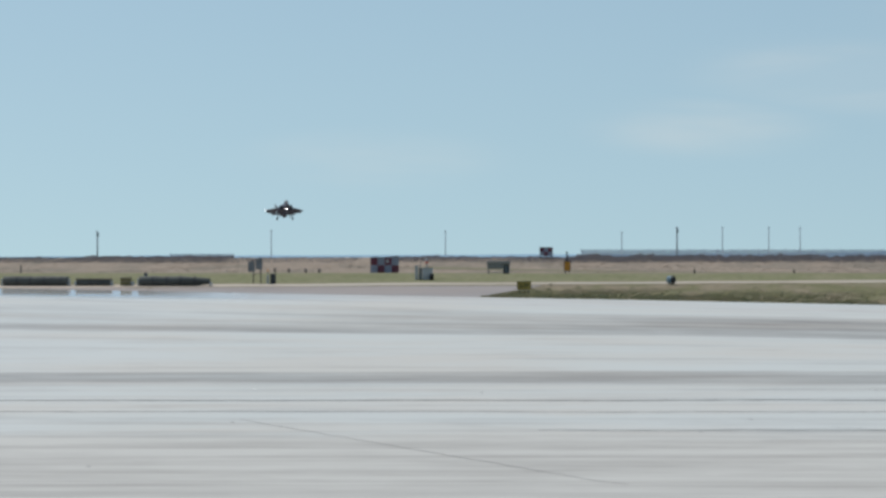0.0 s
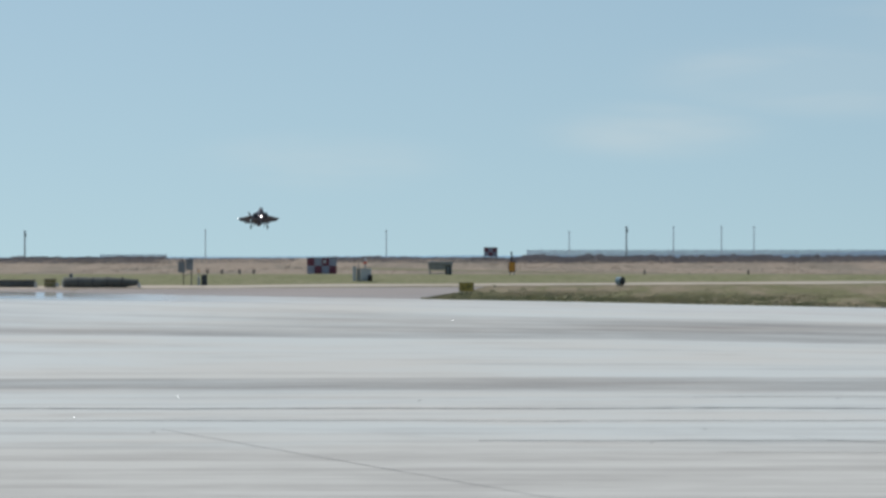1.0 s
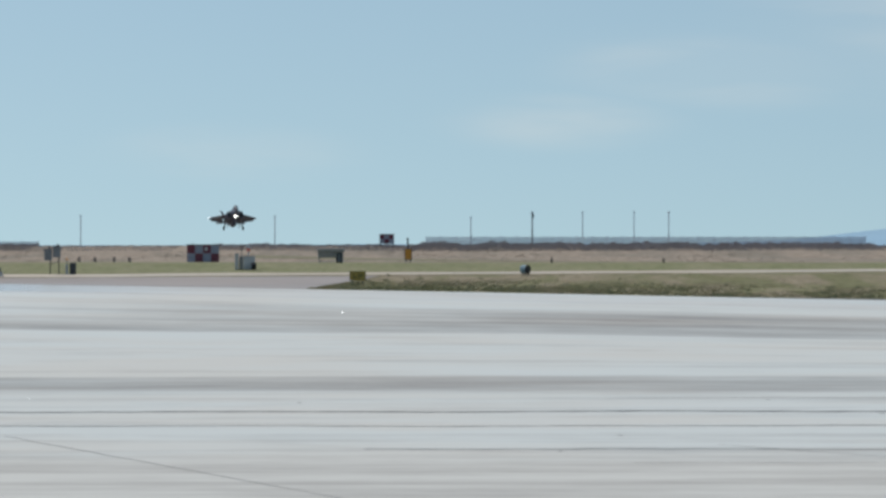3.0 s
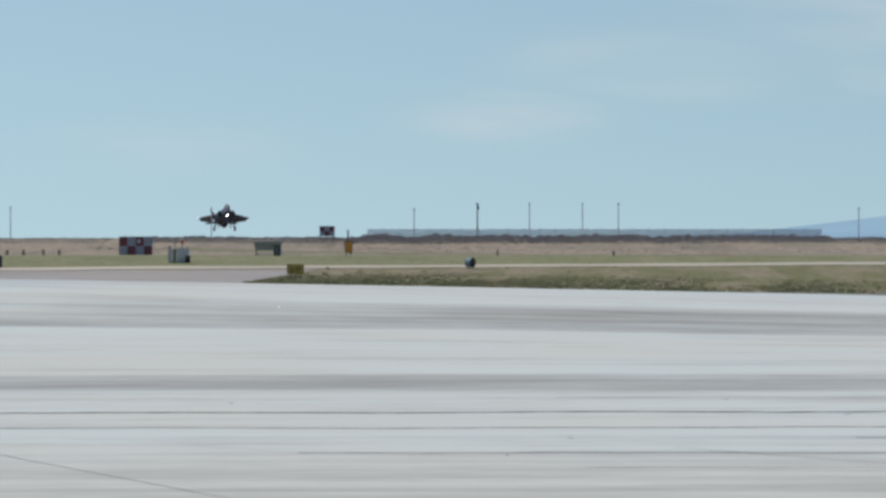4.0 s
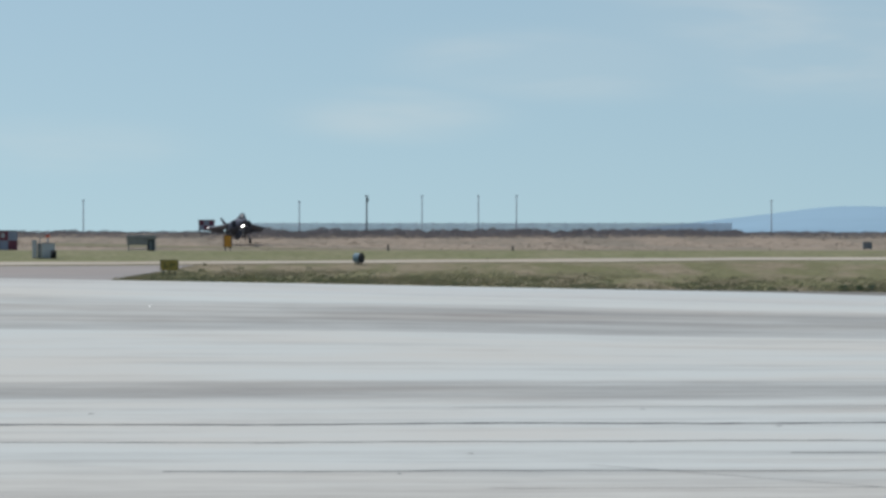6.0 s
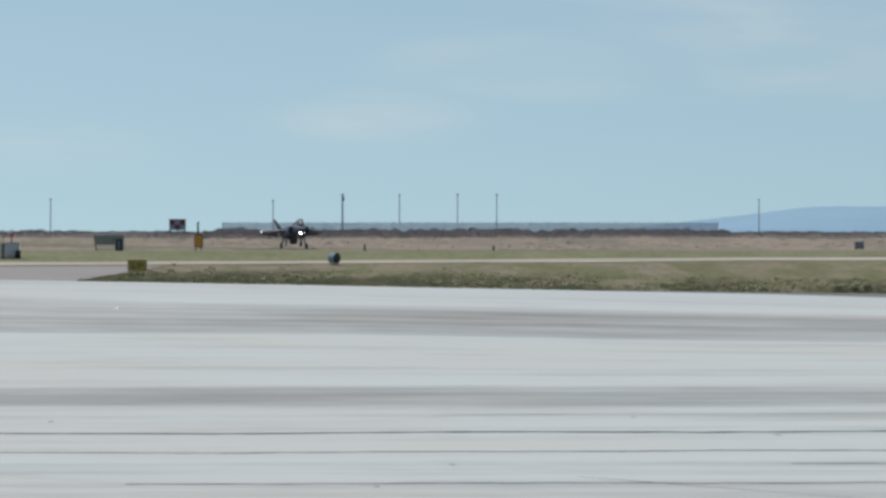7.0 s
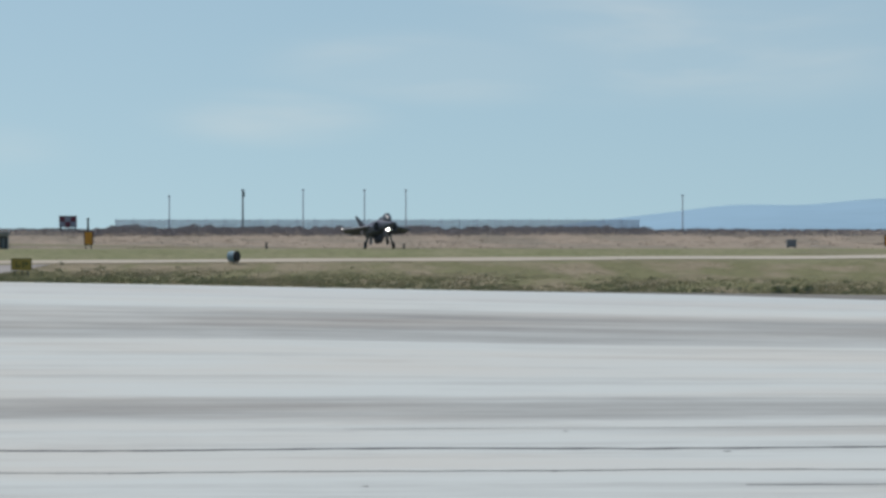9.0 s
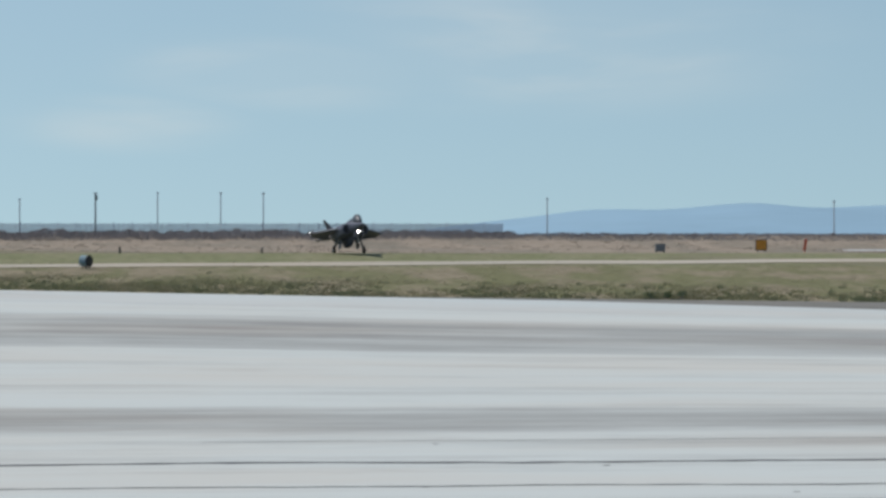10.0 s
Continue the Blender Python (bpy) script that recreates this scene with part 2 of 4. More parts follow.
# ---- ground and pavements ----
def ground_material():
    m = bpy.data.materials.new("airfield_ground")
    m.use_nodes = True
    n, l = m.node_tree.nodes, m.node_tree.links
    b = n["Principled BSDF"]
    b.inputs["Roughness"].default_value, b.inputs["Specular IOR Level"].default_value = 0.95, 0.1
    geo, sep = n.new("ShaderNodeNewGeometry"), n.new("ShaderNodeSeparateXYZ")
    l.new(geo.outputs["Position"], sep.inputs[0])

    def noise_at(scale, stretch):
        mp, tex = n.new("ShaderNodeMapping"), n.new("ShaderNodeTexNoise")
        mp.inputs["Scale"].default_value = stretch
        tex.inputs["Scale"].default_value, tex.inputs["Detail"].default_value = scale, 6
        l.new(geo.outputs["Position"], mp.inputs["Vector"])
        l.new(mp.outputs[0], tex.inputs["Vector"])
        return tex.outputs["Fac"]

    def mixed(fac, a, c):
        q = n.new("ShaderNodeMix")
        q.data_type = "RGBA"
        l.new(fac, q.inputs[0])
        for v, s in ((a, 6), (c, 7)):
            if isinstance(v, tuple):
                q.inputs[s].default_value = (*v, 1)
            else:
                l.new(v, q.inputs[s])
        return q.outputs[2]

    def ranged(v, a, c):
        q = n.new("ShaderNodeMapRange")
        q.interpolation_type = "SMOOTHSTEP"
        q.inputs["From Min"].default_value, q.inputs["From Max"].default_value = a, c
        l.new(v, q.inputs["Value"])
        return q.outputs[0]

    patches = noise_at(0.16, (1, 0.4, 1))
    grain = noise_at(0.9, (1, 0.5, 1))
    shifted = n.new("ShaderNodeMath")
    shifted.operation = "MULTIPLY_ADD"
    l.new(noise_at(0.05, (1, 0.5, 1)), shifted.inputs[0])
    shifted.inputs[1].default_value = 24
    l.new(sep.outputs["Y"], shifted.inputs[2])
    wedge = mixed(ranged(patches, 0.36, 0.60), (0.31, 0.262, 0.187), (0.205, 0.20, 0.108))
    strip = mixed(ranged(patches, 0.3, 0.75), (0.222, 0.23, 0.125), (0.27, 0.26, 0.16))
    tan = mixed(ranged(noise_at(0.11, (1, 0.3, 1)), 0.4, 0.68), (0.36, 0.297, 0.238), (0.27, 0.236, 0.192))
    c = mixed(ranged(shifted.outputs[0], 872, 888), wedge, strip)
    c = mixed(ranged(shifted.outputs[0], 928, 940), c, tan)
    dark = n.new("ShaderNodeMix")
    dark.data_type, dark.blend_type = "RGBA", "MULTIPLY"
    l.new(ranged(grain, 0.35, 0.7), dark.inputs[0])
    l.new(c, dark.inputs[6])
    dark.inputs[7].default_value = (0.78, 0.78, 0.76, 1)
    l.new(dark.outputs[2], b.inputs["Base Color"])
    return m


def pavement_material(name, light, dark, bands, glossy=True):
    """Old concrete. UV holds metres along and across the paving lanes; bands are worn or rubbered lanes."""
    m = bpy.data.materials.new(name)
    m.use_nodes = True
    n, l = m.node_tree.nodes, m.node_tree.links
    b = n["Principled BSDF"]
    uv = n.new("ShaderNodeUVMap")
    uv.uv_map = "lanes"

    def noise_at(sx, sy, detail=5, shift=0.0):
        mp, tex = n.new("ShaderNodeMapping"), n.new("ShaderNodeTexNoise")
        mp.inputs["Scale"].default_value = (sx * 0.62, sy, 1)
        mp.inputs["Location"].default_value = (shift, shift * 3, shift)
        tex.inputs["Scale"].default_value, tex.inputs["Detail"].default_value = 1.0, detail
        tex.inputs["Roughness"].default_value = 0.55
        l.new(uv.outputs[0], mp.inputs["Vector"])
        l.new(mp.outputs[0], tex.inputs["Vector"])
        return tex.outputs["Fac"]

    def math_node(op, a, c, d=None):
        q = n.new("ShaderNodeMath")
        q.operation = op
        for i, v in enumerate((a, c, d)):
            if v is None:
                continue
            if isinstance(v, (int, float)):
                q.inputs[i].default_value = v
            else:
                l.new(v, q.inputs[i])
        return q.outputs[0]

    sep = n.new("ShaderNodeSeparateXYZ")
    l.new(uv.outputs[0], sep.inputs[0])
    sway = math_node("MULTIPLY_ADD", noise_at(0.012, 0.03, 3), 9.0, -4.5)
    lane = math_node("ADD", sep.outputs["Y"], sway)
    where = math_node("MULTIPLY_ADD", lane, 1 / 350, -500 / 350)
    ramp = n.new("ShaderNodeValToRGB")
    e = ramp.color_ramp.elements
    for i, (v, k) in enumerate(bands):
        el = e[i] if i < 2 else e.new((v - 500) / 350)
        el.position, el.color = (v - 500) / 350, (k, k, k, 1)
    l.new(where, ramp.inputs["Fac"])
    streaks = noise_at(0.014, 0.20, 6)
    fine = noise_at(0.16, 0.9, 6, 4.0)
    blotch = noise_at(0.045, 0.085, 5, 9.0)
    def stepped(v, a, c):
        q = n.new("ShaderNodeMapRange")
        q.interpolation_type = "SMOOTHSTEP"
        q.inputs["From Min"].default_value, q.inputs["From Max"].default_value = a, c
        l.new(v, q.inputs["Value"])
        return q.outputs[0]

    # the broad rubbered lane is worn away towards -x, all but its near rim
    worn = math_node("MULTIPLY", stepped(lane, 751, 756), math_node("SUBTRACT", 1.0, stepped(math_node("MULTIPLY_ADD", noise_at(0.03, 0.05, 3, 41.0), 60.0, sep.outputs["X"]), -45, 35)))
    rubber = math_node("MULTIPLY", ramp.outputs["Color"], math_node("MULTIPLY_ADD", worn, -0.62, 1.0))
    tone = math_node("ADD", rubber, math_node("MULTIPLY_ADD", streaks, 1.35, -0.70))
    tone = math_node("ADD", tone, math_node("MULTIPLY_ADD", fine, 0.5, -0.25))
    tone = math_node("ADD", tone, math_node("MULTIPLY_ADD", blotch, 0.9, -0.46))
    tone = math_node("ADD", tone, math_node("MULTIPLY_ADD", noise_at(0.3, 2.2, 5, 23.0), 0.42, -0.21))
    tone_node = n.new("ShaderNodeClamp")
    l.new(tone, tone_node.inputs["Value"])
    mix = n.new("ShaderNodeMix")
    mix.data_type = "RGBA"
    mix.inputs[6].default_value, mix.inputs[7].default_value = (*light, 1), (*dark, 1)
    l.new(tone_node.outputs[0], mix.inputs[0])
    warm = n.new("ShaderNodeMix")
    warm.data_type, warm.blend_type = "RGBA", "MULTIPLY"
    wr = n.new("ShaderNodeMapRange")
    wr.inputs["From Min"].default_value, wr.inputs["From Max"].default_value = 0.42, 0.62
    l.new(noise_at(0.02, 0.05, 4, 17.0), wr.inputs["Value"])
    near_warm = n.new("ShaderNodeMapRange")
    near_warm.interpolation_type = "SMOOTHSTEP"
    near_warm.inputs["From Min"].default_value, near_warm.inputs["From Max"].default_value = 598, 584
    l.new(lane, near_warm.inputs["Value"])
    l.new(math_node("MAXIMUM", wr.outputs[0], near_warm.outputs[0]), warm.inputs[0])
    l.new(mix.outputs[2], warm.inputs[6])
    warm.inputs[7].default_value = (1.0, 0.945, 0.91, 1)
    l.new(warm.outputs[2], b.inputs["Base Color"])
    if glossy:
        # the far strip lies under a hot, mirroring film; nearer by the concrete is dull
        gr = n.new("ShaderNodeMapRange")
        gr.interpolation_type = "SMOOTHSTEP"
        gr.inputs["From Min"].default_value, gr.inputs["From Max"].default_value = 790, 806
        gr.inputs["To Min"].default_value, gr.inputs["To Max"].default_value = 0.62, 0.03
        l.new(lane, gr.inputs["Value"])
        side = n.new("ShaderNodeMapRange")
        side.interpolation_type = "SMOOTHSTEP"
        side.inputs["From Min"].default_value, side.inputs["From Max"].default_value = -112, -45
        side.inputs["To Min"].default_value, side.inputs["To Max"].default_value = 0.0, 0.5
        l.new(sep.outputs["X"], side.inputs["Value"])
        dull = math_node("MULTIPLY_ADD", noise_at(0.05, 0.4, 4, 31.0), 0.26, -0.07)
        l.new(math_node("MAXIMUM", math_node("ADD", math_node("ADD", gr.outputs[0], side.outputs[0]), dull), 0.05), b.inputs["Roughness"])
    else:
        b.inputs["Roughness"].default_value = 0.8
    b.inputs["Specular IOR Level"].default_value = 0.5
    return m


GROUND = ground_material()
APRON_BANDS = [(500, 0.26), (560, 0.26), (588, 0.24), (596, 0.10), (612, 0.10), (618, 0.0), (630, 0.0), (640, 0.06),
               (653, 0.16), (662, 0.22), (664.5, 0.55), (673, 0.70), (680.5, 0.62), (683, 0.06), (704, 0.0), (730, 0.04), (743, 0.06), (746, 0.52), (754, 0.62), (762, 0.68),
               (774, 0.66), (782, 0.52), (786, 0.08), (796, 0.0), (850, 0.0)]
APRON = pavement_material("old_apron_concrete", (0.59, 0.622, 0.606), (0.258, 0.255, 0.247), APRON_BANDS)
TAXI = pavement_material("taxiway_concrete", (0.35, 0.325, 0.31), (0.22, 0.215, 0.215), [(500, 0.35), (850, 0.6)], glossy=False)
ROAD = pavement_material("pale_service_road", (0.53, 0.475, 0.395), (0.29, 0.265, 0.20), [(500, 0.3), (850, 0.3)], glossy=False)
ASPHALT = material("dusty_asphalt", (0.22, 0.21, 0.19), 0.9, 0, 0.3, 0.05, 0.2)
RUNWAY = material("dusty_runway_asphalt", (0.25, 0.235, 0.15), 0.95, 0, 0.2, 0.03, 0.1, specular=0.1)
TAR = material("joint_tar", (0.15, 0.15, 0.152), 0.7, 0, 0.3, 0.5, 0.1)


def spread(values):
    return sorted(set(values))


def build_ground():
    xs = spread([s * v for v in (*range(0, 160, 5), 175, 200, 240, 300, 400, 600, 900, 1400, 2200, 3200, 4600) for s in (1, -1)])
    ys = spread([-1500, -800, -300, 0, 100, 200, 250, 300, 400, 480, 500, 520, *range(540, 780, 10), 600, *range(780, 1060, 4), 822, 850, 866, 893, 950, 985, 1022, 1030, 1045, 1100, 1200, 1300,
                 1400, 1500, 1700, 2000, 2500, 3200, 4000, 4900])
    verts = []
    for y in ys:
        for x in xs:
            z = land(x, y)
            if y < edge_y(x) - 4:
                z -= 0.35
            if 985 < y < 1045:
                z += 0.2 * noise.noise(Vector((x * 0.03, y * 0.05, 2.0)))
            verts.append((x, y, z))
    w = len(xs)
    faces = [(j * w + i, j * w + i + 1, (j + 1) * w + i + 1, (j + 1) * w + i) for j in range(len(ys) - 1) for i in range(w - 1)]
    return tagged(raw("ground", verts, faces, GROUND, shade=True), "dusty airfield ground with dry tan field and green grass strips", "ground", kind="structure")


def lane_y(x, v):
    a, b = v - 75.0, v + 75.0
    for _ in range(30):
        c = (a + b) / 2
        a, b = (c, b) if apron_lane(x, c) < v else (a, c)
    return (a + b) / 2


def sheet(name, xs, vs, place, mat, lift, label, category, kind="structure", slide=0.0):
    """A paved sheet over the land with a skirt at its far rim; place(x, v) gives y; slide slants its last side."""
    verts, uvs = [], []
    for v in vs:
        for x in xs:
            y = place(x, v)
            verts.append((x + slide * v * (x - xs[0]) / (xs[-1] - xs[0]), y, land(x, y) + lift))
            uvs.append((x, v if vs[-1] > 1 else y))
    for x in xs:
        y = place(x, vs[-1]) + 0.05
        verts.append((x + slide * vs[-1] * (x - xs[0]) / (xs[-1] - xs[0]), y, land(x, y) - 0.5))
        uvs.append((x, vs[-1] if vs[-1] > 1 else y))
    w = len(xs)
    faces = [(j * w + i, j * w + i + 1, (j + 1) * w + i + 1, (j + 1) * w + i) for j in range(len(vs)) for i in range(w - 1)]
    ob = raw(name, verts, faces, mat)
    layer = ob.data.uv_layers.new(name="lanes")
    for loop in ob.data.loops:
        layer.data[loop.index].uv = uvs[loop.vertex_index]
    return tagged(ob, label, category, kind=kind)


def strip_on_land(name, points, width, lift, mat, parent=None):
    """A thin sealed strip that follows points (x, y) over the apron."""
    verts, faces = [], []
    for k, (x, y) in enumerate(points):
        a, b = points[max(0, k - 1)], points[min(len(points) - 1, k + 1)]
        nx, ny = -(b[1] - a[1]), b[0] - a[0]
        s = width * (0.85 + 0.5 * noise.noise(Vector((x * 0.3, y * 0.3, 5)))) / 2 / math.hypot(nx, ny)
        for q in (s, -s):
            px, py = x + nx * q, y + ny * q
            verts.append((px, py, land(px, py) + lift))
        if k:
            faces.append((2 * k - 2, 2 * k - 1, 2 * k + 1, 2 * k))
    return raw(name, verts, faces, mat, parent)


WIDE = spread([s * v for v in (*range(0, 150, 4), 170, 200, 250, 320, 450, 700) for s in (1, -1)])
ground = build_ground()
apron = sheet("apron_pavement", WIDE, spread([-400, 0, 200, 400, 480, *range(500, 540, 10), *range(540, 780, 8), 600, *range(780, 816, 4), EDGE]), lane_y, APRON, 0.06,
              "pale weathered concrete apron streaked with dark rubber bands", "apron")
stub_x = [-104 + 65 * k / 18 for k in range(19)]
taxiway = sheet("taxiway_pavement", stub_x, [0.1 * k for k in range(11)],
                lambda x, v: edge_y(x) + 0.3 + v * (road_y(x) - 4.9 - edge_y(x)), TAXI, 0.05, "pinkish grey concrete taxiway between apron and road", "taxiway", slide=11.0)
shoulder = sheet("shoulder_pavement", [-450, -300, -220, *range(-180, -104, 6), -104.2], [0, 0.5, 1],
                 lambda x, v: edge_y(x) + 0.3 + v * 8, TAXI, 0.05, "pinkish grey concrete shoulder at the apron edge", "shoulder")
road = sheet("road", spread([*range(-450, -120, 15), *range(-120, 160, 3), *range(160, 451, 15)]), [0, 0.33, 0.66, 1],
             lambda x, v: road_y(x) - 3.4 + 6.6 * v + 1.4 * noise.noise(Vector((x * 0.045, v * 2, 6))), ROAD, 0.06,
             "pale dusty concrete service road across the grass", "road")
asphalt_edge = sheet("asphalt_strip", spread([*range(30, 200, 5)]), [0, 0.5, 1],
                     lambda x, v: edge_y(x) + 0.3 - (1 - v) * 0.12 * max(0.0, x - 55) + v * min(9.0, (x - 28) * 0.10), ASPHALT, 0.08, "dark asphalt strip along the apron edge", "asphalt")
runway_points = [(-60 + 20 * k, 985 - 13.7 * k) for k in range(0, 12)]
runway = strip_on_land("runway_pavement", runway_points, 12.0, 0.03, RUNWAY)
tagged(runway, "dusty asphalt runway running obliquely through the grass", "runway", kind="structure")

for v, x0, x1, wd in ((622.0, -150, 120, 0.8), (598.0, -20, 120, 0.7), (638.0, -150, 140, 1.35), (654.0, 8, 120, 0.22), (585.0, 10, 70, 0.22), (612.0, 40, 62, 0.6)):
    pts = [(x, lane_y(x, v + 0.9 * noise.noise(Vector((x * 0.04, v, 1))) + 0.35 * noise.noise(Vector((x * 0.25, v, 6))))) for x in range(x0, x1 + 1, 2)]
    tagged(strip_on_land("joint_sealant", pts, wd, 0.075, TAR, apron), "dark tar-filled joint")
pts = [(-62.0 + 1.28 * k, 610.5 - 1.75 * k + 0.6 * noise.noise(Vector((k * 0.4, 0, 0)))) for k in range(0, 44)]
tagged(strip_on_land("joint_sealant", pts, 0.20, 0.079, TAR, apron), "dark tar-filled joint")
for k, (x, y) in enumerate(((-75.6, 554.2), (-62.7, 607.1), (25.0, 622), (9.0, 612), (-12.0, 621), (41.0, 636), (-30.0, 648), (2.0, 596), (54.0, 618), (28.0, 652))):
    r = random.Random(k)
    rim = [(x + (0.16 + 0.3 * r.random()) * math.cos(a * math.pi / 5), y + (0.14 + 0.3 * r.random()) * math.sin(a * math.pi / 5)) for a in range(10)]
    tagged(raw("tar_patch", [(px, py, land(px, py) + 0.085) for px, py in rim], [tuple(range(10))], TAR, apron), "small dark tar patch")
pts = [(20 + 1.8 * k, 603 - 1.2 * k) for k in range(0, 30)]
tagged(strip_on_land("joint_sealant", pts, 0.14, 0.082, TAR, apron), "dark tar-filled joint")


def build_hills():
    """Low range beyond the field; its blue colour stands for the haze."""
    verts, faces = [], []
    nx, rows = 260, 9
    for j in range(rows):
        f = j / (rows - 1)
        for i in range(nx + 1):
            x = -620 + 1300 * i / nx
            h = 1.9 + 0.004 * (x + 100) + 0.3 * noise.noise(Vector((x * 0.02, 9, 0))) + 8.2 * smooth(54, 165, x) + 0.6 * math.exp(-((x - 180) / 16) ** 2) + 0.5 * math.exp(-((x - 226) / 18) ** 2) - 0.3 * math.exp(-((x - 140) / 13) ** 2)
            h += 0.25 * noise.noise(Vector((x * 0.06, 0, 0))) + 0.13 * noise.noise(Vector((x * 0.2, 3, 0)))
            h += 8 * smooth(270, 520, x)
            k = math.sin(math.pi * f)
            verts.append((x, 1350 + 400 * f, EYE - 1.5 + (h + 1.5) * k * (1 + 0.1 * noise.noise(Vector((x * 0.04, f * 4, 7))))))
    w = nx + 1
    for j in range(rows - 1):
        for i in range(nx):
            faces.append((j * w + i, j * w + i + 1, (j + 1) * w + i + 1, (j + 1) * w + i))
    return tagged(raw("backdrop_hills", verts, faces, HILL_HAZE, shade=True), "low hills on the horizon, coloured a hazy blue", "hills", kind="structure")


build_hills()
pad = strip_on_land("concrete_pad", [(115.5 + 3 * k, 962 + 0.5 * k) for k in range(12)], 9.0, 0.05, material("pale_pad_concrete", (0.62, 0.64, 0.64), 0.8, 0, 0.2, 0.2, 0.1))
tagged(pad, "pale concrete pad in the grass", "pad", kind="structure")


# ---- plants ----
def tufts(name, places, mat, blades, spread_r, width, label, category):
    """Many small upright leaves, as one stuff object; places: x, y, height."""
    rng = np.random.default_rng(len(places))
    verts, faces = [], []
    for x, y, h in places:
        for _ in range(blades):
            a, r = rng.uniform(0, 6.283), spread_r * math.sqrt(rng.uniform())
            bx, by = x + r * math.cos(a), y + r * math.sin(a)
            z = land(bx, by) - 0.05
            t = rng.uniform(0, 3.1416)
            cx, cy = math.cos(t) * width * 0.5, math.sin(t) * width * 0.5
            hh = h * rng.uniform(0.5, 1.15)
            lx, ly = rng.normal(0, 0.25, 2) * hh
            k = len(verts)
            verts += [(bx - cx, by - cy, z), (bx + cx, by + cy, z), (bx + cx * 0.7 + lx * 0.5, by + cy * 0.7 + ly * 0.5, z + hh * 0.65), (bx + lx, by + ly, z + hh), (bx - cx * 0.7 + lx * 0.5, by - cy * 0.7 + ly * 0.5, z + hh * 0.65)]
            faces.append((k, k + 1, k + 2, k + 3, k + 4))
    return tagged(raw(name, verts, faces, mat), label, category, kind="stuff")


rng = np.random.default_rng(11)
grass_places, weed_places, strip_places = [], [], []
while len(grass_places) < 14000:
    x = rng.uniform(-40, 140)
    y0, y1 = edge_y(x), road_y(x) - 4.2
    y = y0 + 1 + (y1 - y0 - 1) * rng.uniform() ** 1.1
    if x < -39 + 11 * (y - y0) / (y1 - y0) or (x > 30 and y - y0 < min(9.0, (x - 28) * 0.12)):
        continue
    if noise.noise(Vector((x * 0.06, y * 0.06, 0))) + rng.uniform(-0.5, 0.6) > 0:
        grass_places.append((x, y, rng.uniform(0.10, 0.42) * (1 - 0.7 * smooth(y0 + 8, y0 + 40, y))))
while len(weed_places) < 1100:
    x = rng.uniform(-34, 150)
    if noise.noise(Vector((x * 0.09, 8, 0))) + rng.uniform(-0.45, 0.45) > 0.0:
        weed_places.append((x, edge_y(x) + (min(9.0, (x - 28) * 0.12) if x > 30 else 1) + rng.exponential(7.0), rng.uniform(0.18, 0.55)))
while len(strip_places) < 5000:
    x, y = rng.uniform(-220, 190), rng.uniform(877, 925)
    if y > road_y(x) + 6:
        strip_places.append((x, y, rng.uniform(0.03, 0.09)))
tan_places = [(rng.uniform(-230, 200), 940 + 86 * rng.uniform(), rng.uniform(0.06, 0.22)) for _ in range(6500)]
tan_places = [p for p in tan_places if noise.noise(Vector((p[0] * 0.05, p[1] * 0.03, 3))) + rng.uniform(-0.4, 0.5) > 0]
for _ in range(2600):
    side = rng.uniform() < 0.5
    x = rng.uniform(-28, 190)
    strip_places.append((x, road_y(x) + (-4.0 if side else 4.2) + rng.normal(0, 0.9), rng.uniform(0.04, 0.14)))
tufts("dead_grass", tan_places, TAN_LEAF, 7, 0.8, 0.16, "dead tan grass tufts on the rising field", "grass")
tufts("dry_grass", grass_places, GRASS_LEAF, 9, 0.7, 0.10, "dry yellow-green grass tufts beside the apron", "grass")
tufts("green_weeds", weed_places, WEED_LEAF, 12, 0.5, 0.12, "dark green weeds along the apron edge", "weeds")
tufts("short_grass", strip_places, GRASS_LEAF, 6, 0.9, 0.14, "short green grass beyond the road", "grass")


def bush(name, x, y, w, h, leaves, mat, leaf, label, seed):
    """A shrub: short branching stems and a crown of many small leaves with gaps."""
    r = np.random.default_rng(seed)
    top = thing(name, label, "shrub", x, y)
    bm = bmesh.new()
    for _ in range(6):
        a = r.uniform(0, 6.283)
        rod((0.05 * math.cos(a), 0.05 * math.sin(a), -0.1), (0.3 * w * math.cos(a), 0.3 * w * math.sin(a), h * 0.7), 0.03, 0.01, 5, bm)
    part("stem", bm, POLE_WOOD, top)
    verts, faces = [], []
    lumps = [(r.uniform(-0.4, 0.4) * w, r.uniform(-0.4, 0.4) * w, r.uniform(0.25, 0.75) * h, r.uniform(0.25, 0.45)) for _ in range(7)]
    for _ in range(leaves):
        lx, ly, lz, lr = lumps[r.integers(len(lumps))]
        d = Vector(r.normal(0, 1, 3)).normalized() * lr * r.uniform(0.5, 1.1)
        c = Vector((lx + d.x * w * 0.6, ly + d.y * w * 0.6, max(0.05, lz + d.z * h * 0.9)))
        u = Vector(r.normal(0, 1, 3)).normalized() * leaf
        v = u.orthogonal().normalized() * leaf * 0.6
        k = len(verts)
        verts += [tuple(c - u), tuple(c + v), tuple(c + u), tuple(c - v)]
        faces.append((k, k + 1, k + 2, k + 3))
    crown = raw("crown", verts, faces, mat, top)
    return top


for i, (x, w, h) in enumerate(((66.0, 2.0, 1.3), (67.8, 1.7, 1.0), (69.6, 2.0, 1.3), (98.0, 3.0, 1.2))):
    bush("shrub", x, edge_y(x) + 5.5 + i * 0.4, w, h, 260, SHRUB_LEAF, 0.09, "small dark green shrub at the apron edge", 40 + i)


